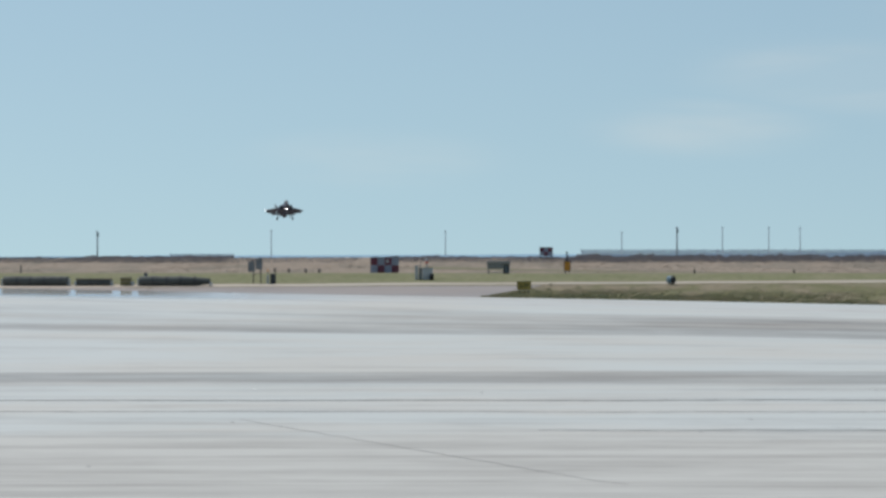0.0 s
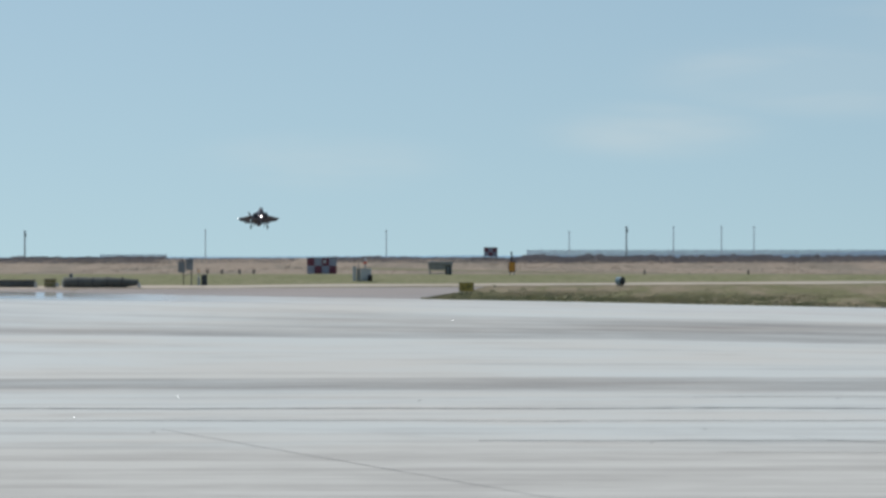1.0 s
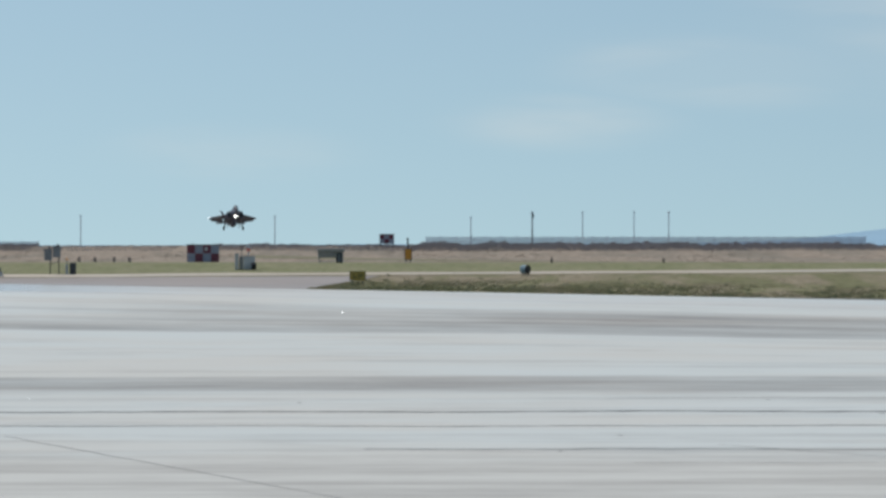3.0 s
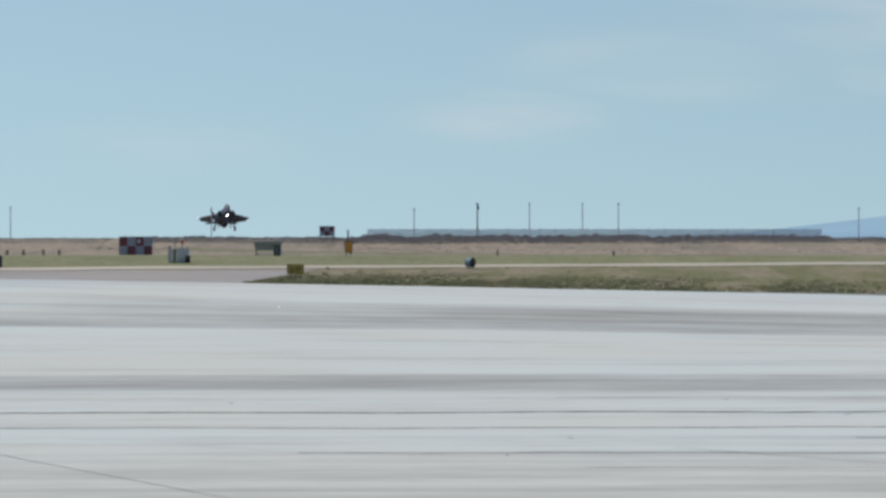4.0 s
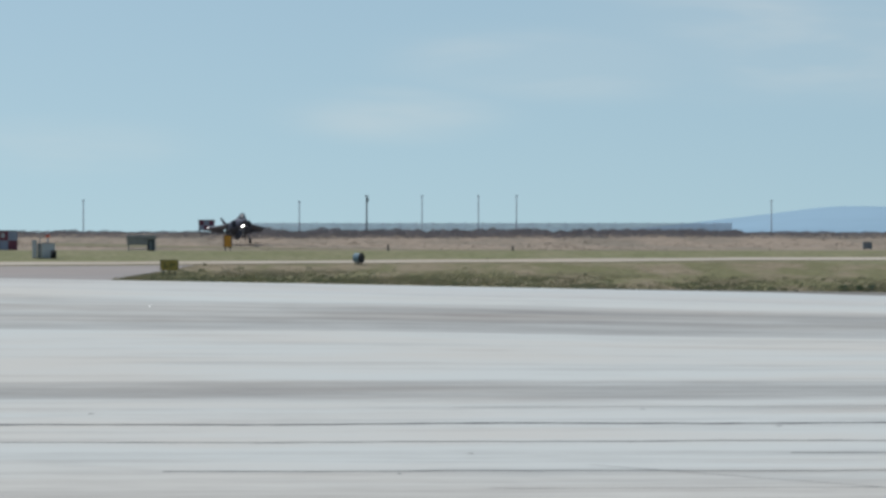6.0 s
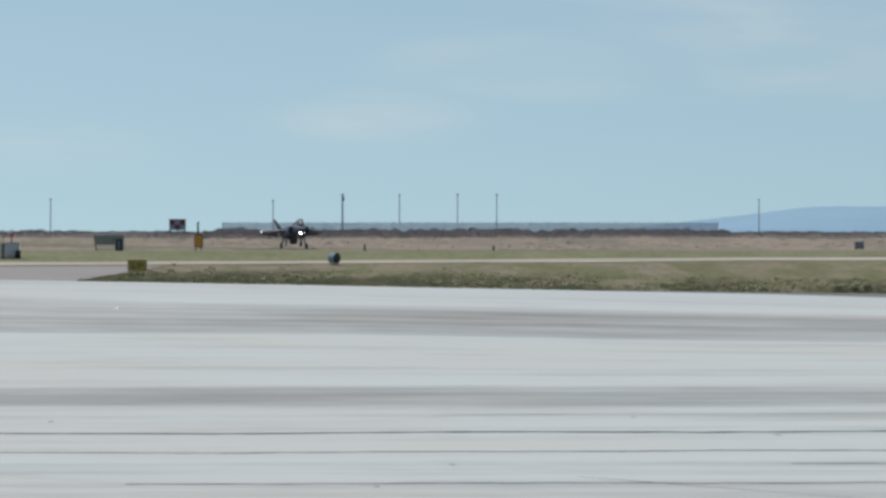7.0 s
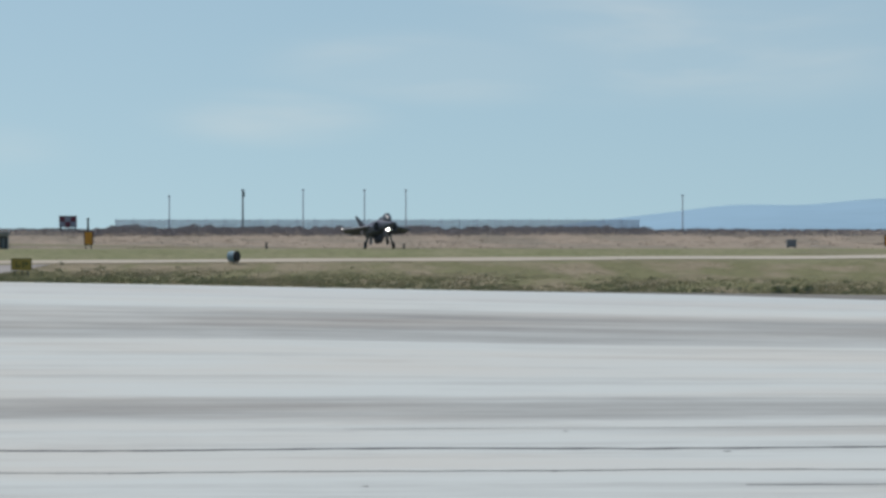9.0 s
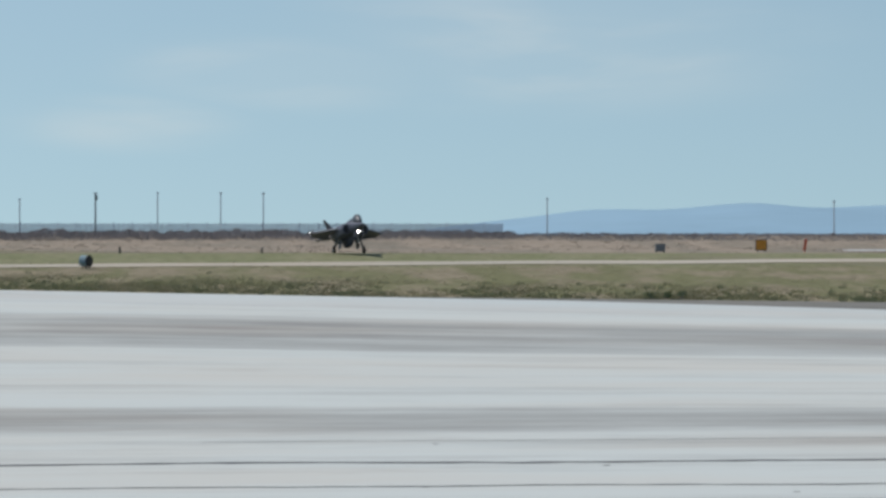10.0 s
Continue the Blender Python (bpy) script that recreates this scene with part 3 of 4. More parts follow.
def scrub_line(name, spans, seed, label):
    """A far hedge of scrub in a haze-greyed colour, as stuff: spans of x0, x1, height, and density per metre."""
    r = np.random.default_rng(seed)
    verts, faces = [], []
    for x0, x1, h, dens in spans:
        for _ in range(int((x1 - x0) * dens * 2.6)):
            x = r.uniform(x0, x1)
            y = 1030 - 24 * r.uniform() ** 1.7
            lump = max(0.2, 0.7 + 0.55 * noise.noise(Vector((x * 0.16, seed, 0))) + 0.4 * noise.noise(Vector((x * 0.7, seed, 4))))
            z = land(x, y) - 0.1 + h * lump * r.uniform(0, 1)
            u = Vector(r.normal(0, 1, 3)).normalized() * r.uniform(0.07, 0.16)
            v = u.orthogonal().normalized() * r.uniform(0.05, 0.12)
            k = len(verts)
            c = Vector((x, y, z))
            verts += [tuple(c - u), tuple(c + v), tuple(c + u), tuple(c - v)]
            faces.append((k, k + 1, k + 2, k + 3))
    return tagged(raw(name, verts, faces, SCRUB_LEAF), label, "scrub", kind="stuff")


scrub_line("scrub_hedge", [(-230, -141, 0.4, 110), (-141, -106, 0.85, 130), (-106, -76, 0.4, 40), (-72, -46, 0.8, 110), (-46, -26, 0.7, 80), (-28, 69, 1.2, 190), (69, 100, 0.6, 80), (100, 190, 0.55, 80)], 3,
           "dark scrub hedge, greyed for haze, at the foot of the fence")


# ---- the fighter jet ----
def ring(y, hw, zb, zt, mid=0.5, power=0.75, n=24):
    zm, out = zb + (zt - zb) * mid, []
    for k in range(n):
        a = 2 * math.pi * k / n
        c, s = math.cos(a), math.sin(a)
        x = hw * math.copysign(abs(c) ** power, c)
        h = (zt - zm) if s > 0 else (zm - zb)
        out.append((x, y, zm + h * math.copysign(abs(s) ** power, s)))
    return out


def build_jet():
    """Nose towards -y; the origin lies on the ground between the main wheels."""
    jet = tagged(new("fighter_jet"), "dark grey single-engine stealth fighter jet landing with gear down", "jet")
    body = [(-8.2, 0.04, 2.02, 2.10), (-7.6, 0.30, 1.86, 2.30), (-6.8, 0.52, 1.72, 2.50), (-5.8, 0.72, 1.58, 2.72), (-4.8, 0.90, 1.48, 3.0),
            (-3.8, 1.10, 1.42, 3.22), (-3.0, 1.45, 1.34, 3.28), (-2.0, 1.80, 1.26, 3.28), (-0.8, 1.98, 1.2, 3.24), (0.8, 2.0, 1.2, 3.14),
            (2.2, 1.9, 1.28, 2.98), (3.4, 1.6, 1.46, 2.86), (4.4, 1.2, 1.56, 2.74), (5.2, 0.82, 1.6, 2.62)]
    fus = part("fuselage", loft([ring(y, hw, zb, zt, 0.55, 0.72) for y, hw, zb, zt in body]), JET_GREY, jet, shade=True)
    part("canopy", loft([ring(y, hw, 2.6, zt, 0.3, 0.95, 20) for y, hw, zt in ((-6.7, 0.1, 2.8), (-6.3, 0.36, 3.2), (-5.8, 0.50, 3.58), (-5.2, 0.57, 3.92), (-4.6, 0.58, 4.02), (-4.0, 0.56, 3.95), (-3.4, 0.50, 3.75))]),
         CANOPY, jet, "smoke-tinted bubble canopy", shade=True)
    part("canopy_frame", loft([ring(y, hw, 2.6, zt, 0.3, 0.95, 20) for y, hw, zt in ((-5.36, 0.585, 3.91), (-5.22, 0.60, 3.96))]), JET_EDGE, jet)
    part("dorsal_hump", loft([ring(y, hw, 2.7, zt, 0.4, 0.9, 16) for y, hw, zt in ((-3.7, 0.56, 3.80), (-2.6, 0.75, 3.70), (-1.0, 0.85, 3.50), (1.5, 0.6, 3.22), (3.0, 0.2, 2.9))]), JET_GREY, jet, shade=True)
    for s in (-1, 1):
        duct = [[(s * a, y, b) for a, b in ((0.85, 1.55 + lo), (1.25, 1.32 + lo), (1.85 * k, 1.5 + lo), (2.02 * k, 2.15), (1.75 * k, 2.72), (1.2, 2.85), (0.88, 2.6))]
                for y, k, lo in ((-3.9, 0.94, 0.08), (-3.2, 1.0, 0.0), (-1.8, 1.05, -0.1), (0.0, 1.06, -0.1))]
        intake = part("intake", loft(duct), JET_GREY, jet)
        # a solid dark plug fronts the closed duct; its colour is the hollow's shade
        mouth = [[(s * a, y, b) for a, b in ((0.98, 1.72), (1.27, 1.5), (1.66, 1.66), (1.78, 2.13), (1.58, 2.58), (1.2, 2.7), (0.98, 2.5))] for y in (-3.915, -3.7)]
        part("intake_mouth", loft(mouth), JET_DARK, intake, "dark plug standing for the shaded air intake opening")
        wing = part("wing", slab([(s * 1.7, -2.7, 2.42), (s * 5.15, 0.75, 2.34), (s * 5.35, 1.0, 2.34), (s * 5.35, 1.75, 2.34), (s * 5.1, 1.95, 2.34), (s * 1.7, 2.9, 2.42)], 0.30), JET_GREY, jet)
        part("flap", slab([(s * 2.1, 2.55, 2.36), (s * 4.9, 1.80, 2.30), (s * 4.85, 2.5, 1.98), (s * 2.1, 3.4, 1.80)], 0.10), JET_EDGE, wing)
        part("leading_edge_flap", slab([(s * 2.0, -2.55, 2.36), (s * 5.05, 0.50, 2.28), (s * 5.0, 0.80, 2.33), (s * 2.0, -2.15, 2.40)], 0.09), JET_EDGE, wing)
        bm = bmesh.new()
        bmesh.ops.create_uvsphere(bm, u_segments=10, v_segments=8, radius=0.075, matrix=Matrix.Translation((s * 5.36, 0.85, 2.34)))
        part("navigation_light", bm, NAV_GLOW if s < 0 else GEAR_WHITE, wing, "small pale wingtip light")
        part("tailplane", slab([(s * 1.35, 3.1, 2.15), (s * 3.35, 5.0, 2.08), (s * 3.45, 5.5, 2.08), (s * 3.1, 6.2, 2.10), (s * 1.2, 5.6, 2.15)], 0.16), JET_GREY, jet)
        n_fin = Vector((math.cos(radians(24)), 0, -s * math.sin(radians(24)) * s * s))
        fin = part("tail_fin", slab([(s * 1.45, 1.5, 2.75), (s * 2.33, 3.4, 4.6), (s * 2.42, 3.8, 4.78), (s * 2.42, 4.55, 4.78), (s * 1.50, 4.5, 2.65)], 0.18, (1, 0, -s * 0.47)), JET_GREY, jet)
        # main gear
        gear = part("main_gear", rod((s * 1.75, 0.0, 1.45), (s * 2.08, 0.0, 0.42), 0.15, 0.11), GEAR_GREY, jet, "grey main landing gear leg")
        part("drag_brace", rod((s * 1.5, -0.8, 1.4), (s * 2.02, -0.05, 0.65), 0.05), GEAR_WHITE, gear)
        bm = rod((s * 2.0, 0, 0.42), (s * 2.34, 0, 0.42), 0.42, sides=24)
        bmesh.ops.bevel(bm, geom=[e for e in bm.edges if len(e.link_faces) == 2 and e.calc_face_angle(0) > 0.8], offset=0.07, segments=3, affect="EDGES")
        part("tyre", bm, RUBBER, gear, "black tyre", shade=True)
        part("rim", rod((s * 1.99, 0, 0.42), (s * 2.35, 0, 0.42), 0.20, sides=16), GEAR_WHITE, gear)
        part("gear_door", slab([(s * 1.2, -0.9, 1.25), (s * 1.2, 0.9, 1.25), (s * 1.32, 0.8, 0.62), (s * 1.32, -0.8, 0.62)], 0.06, (1, 0, 0)), JET_EDGE, jet)
    part("nozzle", rod((0, 5.0, 2.1), (0, 5.95, 2.1), 0.62, 0.5, 28), NOZZLE_METAL, jet, "round burnt-metal engine nozzle")
    part("belly_bay", loft([ring(y, hw, zb, 1.6, 0.5, 0.7, 16) for y, hw, zb in ((-1.6, 0.5, 1.25), (-0.6, 1.1, 1.08), (1.2, 1.1, 1.10), (2.6, 0.7, 1.28), (3.6, 0.35, 1.5))]), JET_GREY, jet, shade=True)
    part("gun_pod", loft([ring(y, hw, zb, 1.3, 0.5, 0.8, 16) for y, hw, zb in ((-2.6, 0.08, 1.1), (-1.8, 0.34, 0.86), (-0.4, 0.5, 0.74), (1.2, 0.48, 0.78), (2.4, 0.2, 1.05))]), JET_GREY, jet, "grey pod under the belly", shade=True)
    # nose gear with the landing light
    nose = part("nose_gear", rod((0, -5.15, 1.7), (0, -5.0, 0.32), 0.08, 0.06), GEAR_WHITE, jet, "pale nose landing gear leg")
    part("drag_brace", rod((0, -4.2, 1.55), (0, -5.02, 0.75), 0.045), GEAR_WHITE, nose)
    bm = rod((-0.11, -5.0, 0.30), (0.11, -5.0, 0.30), 0.30, sides=22)
    bmesh.ops.bevel(bm, geom=[e for e in bm.edges if len(e.link_faces) == 2 and e.calc_face_angle(0) > 0.8], offset=0.05, segments=3, affect="EDGES")
    part("tyre", bm, RUBBER, nose, "black tyre", shade=True)
    part("gear_door", slab([(0.42, -5.9, 1.6), (0.42, -4.6, 1.6), (0.5, -4.7, 0.95), (0.5, -5.8, 0.95)], 0.05, (1, 0, 0)), JET_EDGE, jet)
    part("gear_door", slab([(-0.42, -5.9, 1.6), (-0.42, -4.6, 1.6), (-0.5, -4.7, 0.95), (-0.5, -5.8, 0.95)], 0.05, (1, 0, 0)), JET_EDGE, jet)
    part("lamp_housing", rod((0, -5.20, 1.72), (0, -5.36, 1.72), 0.27, 0.34, 24), JET_DARK, nose)
    bm = bmesh.new()
    bmesh.ops.create_uvsphere(bm, u_segments=24, v_segments=14, radius=0.27, matrix=Matrix.Translation((0, -5.40, 1.72)) @ Matrix.Diagonal((1, 0.35, 1, 1)))
    part("landing_light", bm, LAMP_WHITE, nose, "bright white landing light", shade=True)
    return jet


NAV_GLOW = glowing("wingtip_light_glow", (1.0, 0.95, 0.93), 4)
jet = build_jet()
# legs fully extended: all above the axles sits higher
for ob in jet.children_recursive:
    for v in ob.data.vertices:
        v.co.z += 0.68 * smooth(0.62, 1.2, v.co.z)


# ---- things on the field ----
def checker_shed(x, y, sx, sy, sz, cols, rows, label, lift=0.0, turn=0):
    """A shed clad in red and white square panels."""
    s = thing("checkered_shed", label, "shed", x, y, turn=turn)
    part("body", box(sx - 0.08, sy - 0.08, sz, 0, 0, lift, 0.02), PALE_GREY, s)
    w, h = sx / cols, sz / rows
    for i in range(cols):
        for j in range(rows):
            for side in (-1, 1):
                part("panel", box(w - 0.03, 0.06, h - 0.03, -sx / 2 + (i + 0.5) * w, side * sy / 2, lift + j * h + 0.015, 0.012), (WHITE_PAINT, RED_PAINT)[(i + j) % 2], s)
    n = max(1, round(sy / w))
    for k in range(n):
        for j in range(rows):
            for side in (-1, 1):
                part("panel", box(0.06, sy / n - 0.03, h - 0.03, side * sx / 2, -sy / 2 + (k + 0.5) * sy / n, lift + j * h + 0.015, 0.012), (WHITE_PAINT, RED_PAINT)[(k + j + 1) % 2], s)
    part("roof", box(sx + 0.25, sy + 0.25, 0.12, 0, 0, lift + sz, 0.03), ROOF_GREY, s)
    if lift:
        for a in (-1, 1):
            for b in (-1, 1):
                part("leg", box(0.14, 0.14, lift + 0.05, a * (sx / 2 - 0.15), b * (sy / 2 - 0.15), 0, 0.01), DARK_STEEL, s)
    return s


shed = checker_shed(-63.9, 932, 5.95, 3.6, 3.2, 4, 2, "red and white checkered equipment shed with grey roof on grass", 0.0, 4)
part("vent", box(0.55, 0.10, 0.7, 0.6, -1.86, 2.1, 0.02), PALE_GREY, shed)
part("lamp_post", rod((-1.9, 0, 3.3), (-1.9, 0, 3.7), 0.05), DARK_STEEL, shed)
checker_shed(-32.5, 1024, 2.9, 2.3, 1.9, 3, 2, "small red and white checkered hut on steel legs", 0.7)


def utility_pole(x, h, arm, big=False):
    p = thing("utility_pole", "dark wooden utility pole with transformer" if big else "tall thin weathered wooden utility pole", "pole", x, 1030, group="poles along the perimeter fence")
    part("shaft", rod((0, 0, -0.3), (0, 0, h), 0.19 if big else 0.12, 0.14 if big else 0.09, 10), POLE_WOOD if big else POLE_PALE, p)
    if arm:
        part("crossarm", box(arm, 0.10, 0.12, 0, -0.12, h - 0.35, 0.01), POLE_WOOD if big else POLE_PALE, p)
        for s in (-1, 1):
            part("insulator", rod((s * arm * 0.42, -0.12, h - 0.23), (s * arm * 0.42, -0.12, h - 0.02), 0.05, 0.03, 8), DARK_STEEL, p)
    if big:
        part("transformer", rod((0.12, -0.3, h - 1.35), (0.12, -0.3, h - 0.55), 0.24, sides=14), DARK_STEEL, p)
    return p


for x, top, arm, big in ((-138.4, 6.4, 0.55, True), (-97.3, 6.6, 0.32, False), (-56.3, 6.45, 0.32, False), (-15.0, 6.2, 0.32, False), (-2.1, 7.3, 0.6, True),
                         (8.5, 7.3, 0.32, False), (19.3, 7.3, 0.32, False), (26.6, 7.3, 0.45, False), (75.5, 6.4, 0.32, False), (125.4, 6.0, 0.4, False)):
    utility_pole(x, top, arm, big)


def perimeter_fence(x0, x1, y, h, label):
    f = thing("perimeter_fence", label, "fence", x0, y)
    n = int((x1 - x0) / 3.2)
    for k in range(n + 1):
        xx = (x1 - x0) * k / n
        dz = land(x0 + xx, y) - land(x0, y)
        part("post", rod((xx, 0, dz - 0.3), (xx, 0, dz + h + 0.22), 0.06, sides=8), FENCE_STEEL, f)
    for zz in (0.15, h * 0.5, h):
        part("rail", rod((0, 0.05, zz), (x1 - x0, 0.05, zz), 0.03, sides=6), FENCE_STEEL, f)
    verts, faces = [], []
    k, xx = 0, 0.05
    while xx < x1 - x0:
        for q in ((xx - 0.045, -0.02), (xx + 0.045, -0.02)):
            verts += [(q[0], q[1], 0.05), (q[0], q[1], h)]
        verts += [(xx, 0.03, 0.05), (xx, 0.03, h)]
        faces += [(k, k + 2, k + 3, k + 1), (k + 2, k + 4, k + 5, k + 3), (k + 4, k, k + 1, k + 5)]
        k += 6
        xx += 0.145
    pickets = raw("picket_infill", verts, faces, FENCE_STEEL, f)
    tagged(pickets, "blue-grey steel pickets", kind="stuff")
    return f


perimeter_fence(-24.6, 68.3, 1036, 1.9, "long blue-grey steel picket perimeter fence behind scrub")
perimeter_fence(-122.0, -107.0, 1037, 0.9, "short stretch of low grey steel picket fence behind scrub")


def airfield_sign(x, y):
    s = thing("airfield_sign", "olive-yellow airfield guidance sign on short legs at the apron edge", "sign", x, y, turn=-4, size=1.4)
    part("panel", box(1.9, 0.22, 1.08, 0, 0, 0.52, 0.04), YELLOW_PAINT, s)
    for q in (-0.93, 0.93):
        part("end_cap", box(0.07, 0.27, 1.14, q, 0, 0.49, 0.02), OLIVE_PAINT, s)
    part("top_rail", box(1.9, 0.27, 0.07, 0, 0, 1.58, 0.02), OLIVE_PAINT, s)
    for xx, ww, zz, hh in ((-0.5, 0.14, 0.78, 0.55), (-0.25, 0.36, 0.82, 0.16), (0.18, 0.16, 0.76, 0.6), (0.48, 0.30, 1.02, 0.26)):
        part("lettering_bar", box(ww, 0.02, hh, xx, -0.118, zz, 0.003), OLIVE_PAINT, s, "dark unreadable lettering")
    for q in (-0.62, 0.05, 0.62):
        part("leg", rod((q, 0, -0.1), (q, 0, 0.54), 0.055), DARK_STEEL, s)
        part("foot_plate", box(0.22, 0.22, 0.03, q, 0, 0.02, 0.005), DARK_STEEL, s)
    return s


airfield_sign(-30.9, 840.6)


def drum_light(x, y):
    s = thing("drum_beacon", "pale blue drum-shaped beacon with black open end on a stand", "beacon", x, y, turn=52, size=1.25)
    part("drum", rod((-0.05, 0.45, 0.85), (-0.05, -0.45, 0.85), 0.60, 0.56, 28), BLUE_PAINT, s)
    part("rim", rod((-0.05, -0.42, 0.85), (-0.05, -0.52, 0.85), 0.62, sides=28), BLACK_PAINT, s)
    part("face", rod((-0.05, -0.50, 0.85), (-0.05, -0.60, 0.85), 0.54, 0.42, 28), BLACK_PAINT, s, "black drum face")
    for a in (-0.3, 0.3):
        part("leg", rod((a, 0.3, -0.1), (a * 0.7, 0.2, 0.45), 0.05), DARK_STEEL, s)
        part("leg", rod((a, -0.3, -0.1), (a * 0.7, -0.2, 0.45), 0.05), DARK_STEEL, s)
    return s


drum_light(-2.9, 863.0)


def lamp_cabinets(x, y):
    s = thing("equipment_cabinet", "pale grey equipment cabinets with red obstruction lamp on a mast", "cabinet", x, y, size=1.82)
    for q, w, h, m in ((-0.85, 0.34, 1.5, PALE_GREY), (-0.42, 0.3, 1.2, BOX_GREY), (0.35, 1.1, 1.25, PALE_GREY)):
        c = part("cabinet_body", box(w, 0.6, h, q, 0, 0, 0.03), m, s)
        part("lid", box(w + 0.06, 0.66, 0.06, q, 0, h, 0.015), ROOF_GREY, c)
        part("door", box(w * 0.8, 0.03, h * 0.7, q, -0.31, h * 0.15, 0.01), m, c)
    part("mast", rod((0.28, 0.1, 1.2), (0.28, 0.1, 2.15), 0.06), WHITE_PAINT, s)
    part("mast", rod((-0.4, 0.1, 1.2), (-0.4, 0.1, 1.9), 0.04), BOX_GREY, s)
    part("red_lamp", rod((0.28, 0.1, 1.78), (0.28, 0.1, 2.04), 0.19, 0.16, 14), RED_ORANGE, s, "red obstruction lamp")
    part("white_lamp", rod((0.28, 0.1, 2.08), (0.28, 0.1, 2.36), 0.19, 0.10, 14), PALE_GREY, s, "white domed lamp")
    bm = rod((0.62, -0.45, 0.34), (1.05, -0.45, 0.34), 0.33, sides=18)
    part("cable_reel", bm, RUBBER, s, "dark cable reel")
    return s


lamp_cabinets(-52.2, 877.5)


def signal_posts(x, y):
    s = thing("signal_post", "pair of grey signal boxes on tall posts beside a taxiway", "signal", x, y, size=1.4)
    for q, h, z0, bh in ((-0.62, 3.2, 1.7, 1.4), (0.45, 3.6, 2.05, 1.4)):
        p = part("post", rod((q + 0.25, 0, -0.1), (q + 0.25, 0, h), 0.07), DARK_STEEL, s)
        b = part("signal_box", box(0.95, 0.4, bh, q, -0.1, z0, 0.04), BOX_GREY, p)
        part("hood", box(1.02, 0.55, 0.06, q, -0.14, z0 + bh, 0.01), BOX_GREY, b)
        part("finial", rod((q + 0.1, 0, z0 + bh), (q + 0.1, 0, z0 + bh + 0.3), 0.09, 0.06), BLACK_PAINT, b)
    part("cross_brace", rod((-0.37, 0, 1.2), (0.7, 0, 1.6), 0.035), DARK_STEEL, s)
    return s


signal_posts(-84.9, 866.5)
c = thing("junction_cabinet", "dark grey junction cabinet with small orange lamp", "cabinet", -81.9, 866.5, size=1.4)
part("body", box(0.75, 0.5, 1.35, 0.3, 0, 0, 0.03), DARK_STEEL, c)
part("lid", box(0.82, 0.58, 0.06, 0.3, 0, 1.35, 0.015), BOX_GREY, c)
part("conduit", box(0.3, 0.3, 1.2, -0.45, 0, 0, 0.02), PALE_GREY, c)
part("orange_lamp", rod((-0.45, 0, 1.75), (-0.45, 0, 2.0), 0.12, 0.09), ORANGE_PAINT, c, "small orange lamp")
part("mast", rod((-0.45, 0, 1.2), (-0.45, 0, 1.78), 0.04), DARK_STEEL, c)


def shelter(x, y):
    s = thing("equipment_shelter", "faded green canopy over a dark equipment cabinet", "shelter", x, y, size=0.95)
    part("canopy", box(5.1, 2.6, 0.8, -1.1, 0, 1.95, 0.2), GREEN_PAINT, s)
    part("valance", box(3.6, 2.4, 1.0, -1.75, 0, 1.0, 0.08), GREEN_PAINT, s)
    part("cabinet", box(1.25, 1.2, 2.0, 0.55, -0.2, 0, 0.04), DARK_STEEL, s)
    part("cabinet_door", box(0.5, 0.04, 1.5, 0.55, -0.82, 0.2, 0.01), BOX_GREY, s)
    for a in (-3.3, 1.2):
        for b in (-1.0, 1.0):
            part("post", rod((a, b, -0.1), (a, b, 1.9), 0.06), POLE_WOOD, s)
    part("skirt_rail", rod((-3.4, -1.0, 0.25), (-0.2, -1.0, 0.25), 0.05), POLE_WOOD, s)
    return s


shelter(-37.6, 908)


def marker_board(x, y, w, h, z0, mast, mat, label, frame_mat=BLACK_PAINT):
    s = thing("marker_board", label, "marker", x, y, size=1.13)
    part("frame", box(w + 0.22, 0.22, h + 0.2, 0, 0.05, z0, 0.03), frame_mat, s)
    part("board", box(w, 0.06, h, 0, -0.08, z0 + 0.1, 0.02), mat, s)
    for q in (-0.36 * w, 0.36 * w):
        part("leg", rod((q, 0.05, -0.1), (q, 0.05, z0 + 0.1), 0.06), frame_mat, s)
    if mast:
        part("mast", rod((-0.08, 0.05, z0 + h), (-0.08, 0.05, z0 + h + mast), 0.16, 0.12, 10), DARK_STEEL, s)
        part("mast_cap", rod((-0.08, 0.05, z0 + h + mast), (-0.08, 0.05, z0 + h + mast + 0.18), 0.24, 0.14, 10), DARK_STEEL, s)
    return s


marker_board(-24.2, 898.6, 0.95, 1.55, 0.55, 1.75, ORANGE_PAINT, "narrow orange-yellow marker board with dark mast on grass")
marker_board(100.0, 945, 1.35, 1.3, 0.25, 0, ORANGE_PAINT, "orange-yellow marker board in dark frame on grass")
lean = thing("leaning_marker", "red-orange marker post leaning in the grass", "marker", 107.6, 950, size=1.25)
part("blade", box(0.34, 0.10, 1.4, 0, 0, 0.25, 0.03, Matrix.Rotation(radians(10), 4, "Y")), RED_ORANGE, lean)
part("stake", rod((-0.1, 0, -0.2), (-0.06, 0, 0.4), 0.06), RED_ORANGE, lean)
tub = thing("equipment_box", "dark blue-grey equipment box on the grass", "box", 85.0, 950, size=1.32)
part("body", box(1.15, 0.8, 0.8, 0, 0, 0.1, 0.08), BOX_GREY, tub)
part("lid", box(1.22, 0.86, 0.1, 0, 0, 0.9, 0.03), BOX_GREY, tub)
for q in (-0.45, 0.45):
    part("skid", box(0.12, 0.8, 0.14, q, 0, 0, 0.02), BLACK_PAINT, tub)


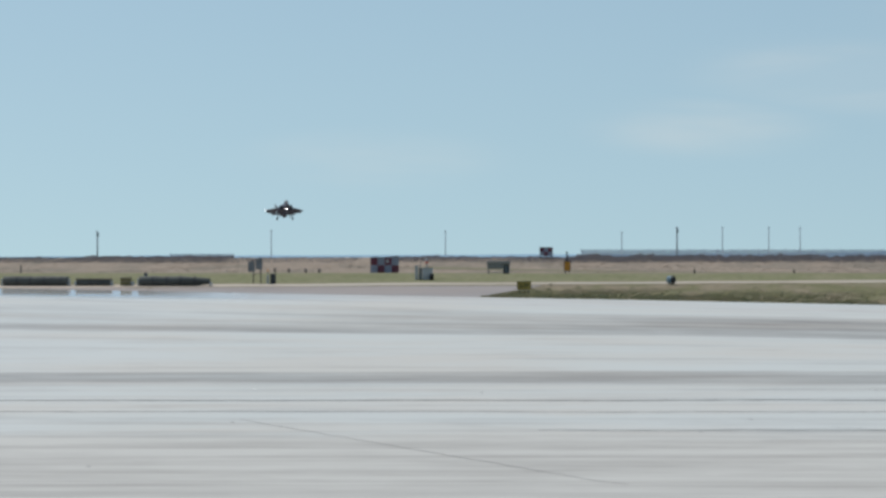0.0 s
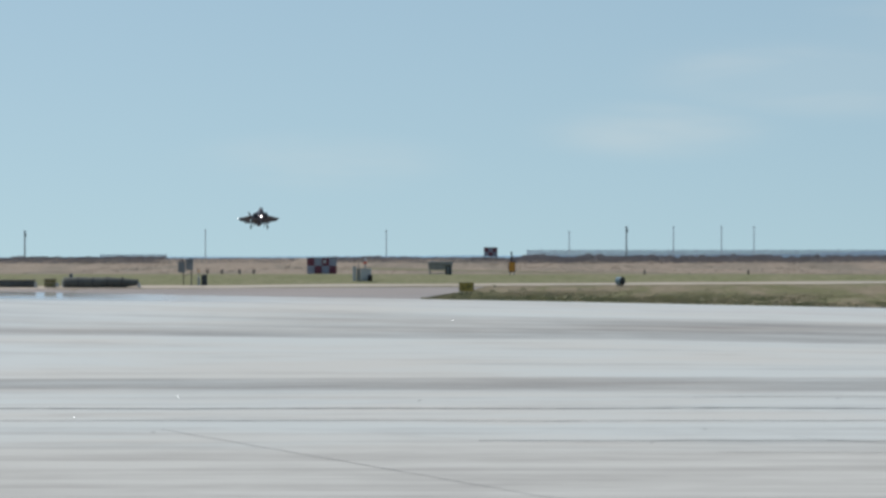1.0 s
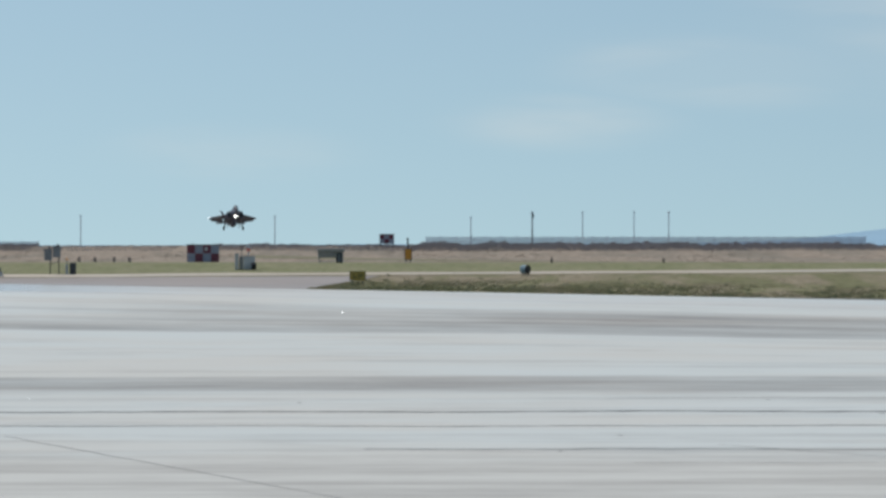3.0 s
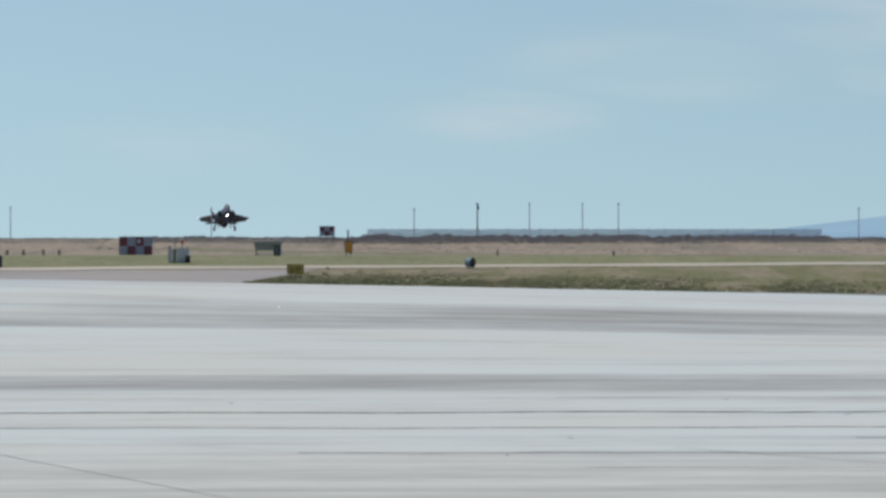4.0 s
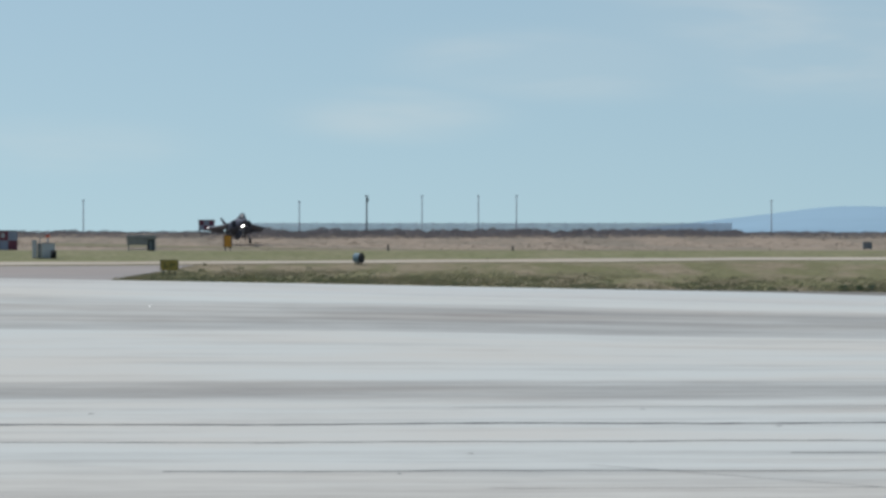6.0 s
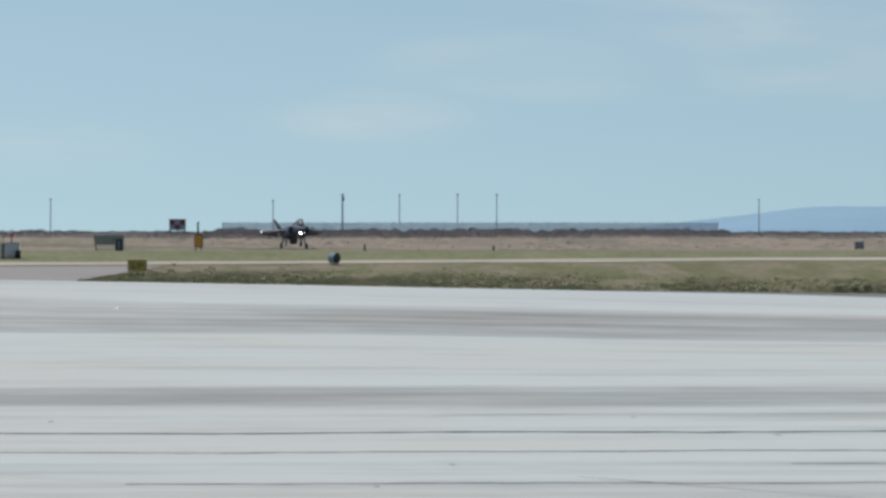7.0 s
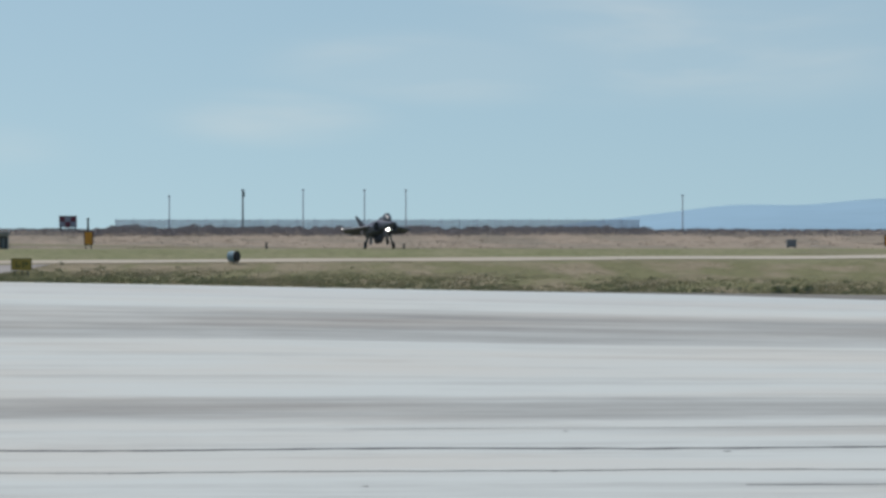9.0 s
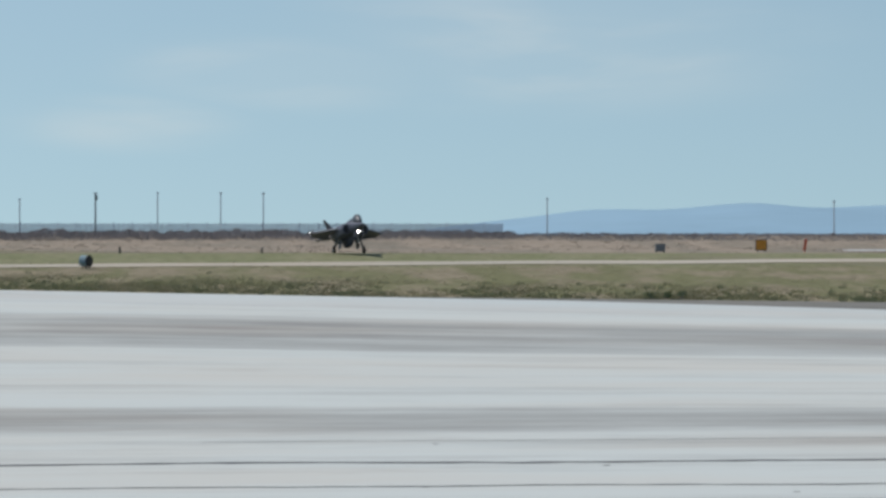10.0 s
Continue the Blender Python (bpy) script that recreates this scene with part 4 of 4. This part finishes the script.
def marker_post(x, y, h, pale=False):
    s = thing("marker_post", "short weathered brown marker stub on the dry field" if pale else "short dark marker post on the grass", "marker", x, y, group="small marker posts")
    r = 0.3 if pale else 0.16
    part("shaft", rod((0, 0, -0.1), (0, 0, h), r, r * 0.8, 10), STUB_BROWN if pale else DARK_STEEL, s)
    part("cap", rod((0, 0, h), (0, 0, h + 0.16), r * 1.2, r * 0.6, 10), STUB_BROWN if pale else BLACK_PAINT, s)


STUB_BROWN = material("weathered_brown_wood", (0.26, 0.22, 0.195), 0.85, 0, 0.3, 2, 0.3)
for x, y, h in ((1.75, 916, 0.8), (22.4, 916, 0.65), (-140.1, 922, 1.5), (-87.3, 932, 0.85), (-84.3, 932, 0.8), (-80.7, 932, 0.85), (-77.8, 932, 0.8)):
    marker_post(x, y, h, y > 930)


def tarp_bundle(x, y, length, r, cover, label, caps=True, taper=1.0):
    """A long load under a sagging cover with pale end frames."""
    s = thing("covered_bundle", label, "bundle", x, y, group="covered bundles along the apron edge", size=1.37)
    rings = []
    n = int(length * 3)
    for k in range(n + 1):
        f = k / n
        xx = -length / 2 + length * f
        rr = r * (1 + (taper - 1) * max(0, f - 0.6) / 0.4) * (1 + 0.06 * noise.noise(Vector((xx * 0.9, y * 0.01, x))))
        row = []
        for j in range(16):
            a = 2 * math.pi * j / 16
            q = rr * (1 + 0.05 * noise.noise(Vector((xx * 1.5, a * 1.2, x))))
            row.append((xx, 1.15 * q * math.cos(a), max(0.04, r * 0.92 + q * math.sin(a))))
        rings.append(row)
    part("cover", loft(rings), cover, s, shade=True)
    if caps:
        for e in (-1, 1):
            part("end_frame", box(0.30, 1.1, r * 1.4 * (taper if e > 0 else 1), e * (length / 2 + 0.1), 0, 0, 0.06), PALE_GREY, s, "pale grey end frame")
    for k in range(1, int(length / 2)):
        xx = -length / 2 + 2 * k
        part("strap", loft([[(xx + d, 1.17 * r * 1.05 * math.cos(2 * math.pi * j / 16), max(0.03, r * 0.92 + r * 1.06 * math.sin(2 * math.pi * j / 16))) for j in range(16)] for d in (-0.04, 0.04)]), BLACK_PAINT, s)
    return s


tarp_bundle(-127.8, 860.5, 9.4, 0.72, TARP_GREEN, "long dark green tarpaulin-covered bundle with pale end frames")
tarp_bundle(-116.3, 860.5, 5.0, 0.5, TARP_GREEN, "low dark bundle under a tan canvas top", True)
part("canvas_top", box(5.3, 0.95, 0.16, 0, 0, 0.92, 0.04), CANVAS_TAN, bpy.data.objects["covered_bundle.001"], "tan canvas sheet")
tarp_bundle(-100.3, 860.3, 10.2, 0.74, TARP_GREEN, "long dark green tarpaulin-covered bundle tapering at one end", True, 0.6)
crate = thing("crate", "olive-yellow wooden crate beside covered bundles", "crate", -109.9, 860.3, size=1.4)
part("body", box(1.5, 1.0, 1.2, 0, 0, 0, 0.04), OLIVE_PAINT, crate)
for zz in (0.1, 0.55, 1.0):
    part("batten", box(1.56, 0.06, 0.12, 0, -0.51, zz, 0.01), CANVAS_TAN, crate)
part("tag_board", box(0.5, 0.05, 0.55, 0.95, -0.45, 0.1, 0.01), PALE_GREY, crate)
stake = thing("stake", "thin grey stake standing behind a covered bundle", "stake", -106.3, 862.5, size=1.4)
part("shaft", rod((0, 0, -0.1), (0, 0, 1.9), 0.09, 0.05), DARK_STEEL, stake)
part("flag_plate", box(0.5, 0.06, 0.5, 0, 0, 1.2, 0.02), BOX_GREY, stake)


def pavement_light(x, y, r=0.055):
    s = thing("pavement_light", "small white light dome set in the apron", "light", x, y, land(x, y) + 0.06, group="lights in the apron")
    part("base", rod((0, 0, 0), (0, 0, 0.05), r * 1.5, r * 1.3, 12), PALE_GREY, s)
    bm = bmesh.new()
    bmesh.ops.create_uvsphere(bm, u_segments=12, v_segments=8, radius=r, matrix=Matrix.Translation((0, 0, 0.08)))
    part("dome", bm, PALE_LAMP, s, "lit white dome", shade=True)


for x, y, r in ((-30.8, 782.2, 0.045), (-64.1, 652.6, 0.04), (-75.2, 625.4, 0.03)):
    pavement_light(x, y, r)


# ---- what moves ----
# seconds, x and y of the wheels, their height over the eye's first level, pitch, heading
FLIGHT = [(0.0, -112.0, 1226.1, 11.19, 11.5, 10.5), (0.5, -104.9, 1199.4, 9.82, 11.5, 10.5), (1.0, -97.4, 1173.9, 8.34, 11.5, 10.5), (1.5, -90.15, 1150.0, 7.09, 11.5, 10.5),
          (2.0, -82.8, 1127.6, 6.06, 11.5, 10.5), (2.5, -75.8, 1106.6, 5.15, 11.5, 10.5), (4.0, -54.8, 1050.0, 2.13, 11.5, 10.0), (4.5, -46.7, 1027.9, 1.25, 11.5, 10.0),
          (5.0, -39.6, 1011.5, 0.29, 11.5, 10.0), (5.5, -32.5, 995.6, -0.76, 11.5, 10.0), (6.3, -20.6, 973.5, -1.80, 9.0, 12.5), (6.9, -11.5, 955.5, -2.42, 6.5, 14.0), (7.0, -10.1, 953.5, -2.50, 5.2, 14.0),
          (7.5, -3.0, 942.2, -2.57, 3.2, 14.0), (8.0, 4.05, 929.5, -2.63, 3.6, 14.0), (8.5, 11.45, 919.5, -2.68, 5.6, 13.5), (9.0, 18.55, 910.5, -2.72, 7.6, 13.0),
          (9.5, 26.5, 902.0, -2.74, 9.0, 12.5), (10.0, 33.9, 894.5, -2.74, 9.8, 12.0)]


def motions():
    rows = []
    for t, x, y, z, pitch, heading in FLIGHT:
        rows.append((t, pose(x, y, EYE + z, 0, 0, heading) @ pose(0, 0, 0, -pitch, 0, 0)))
    walk(jet, rows)


motions()
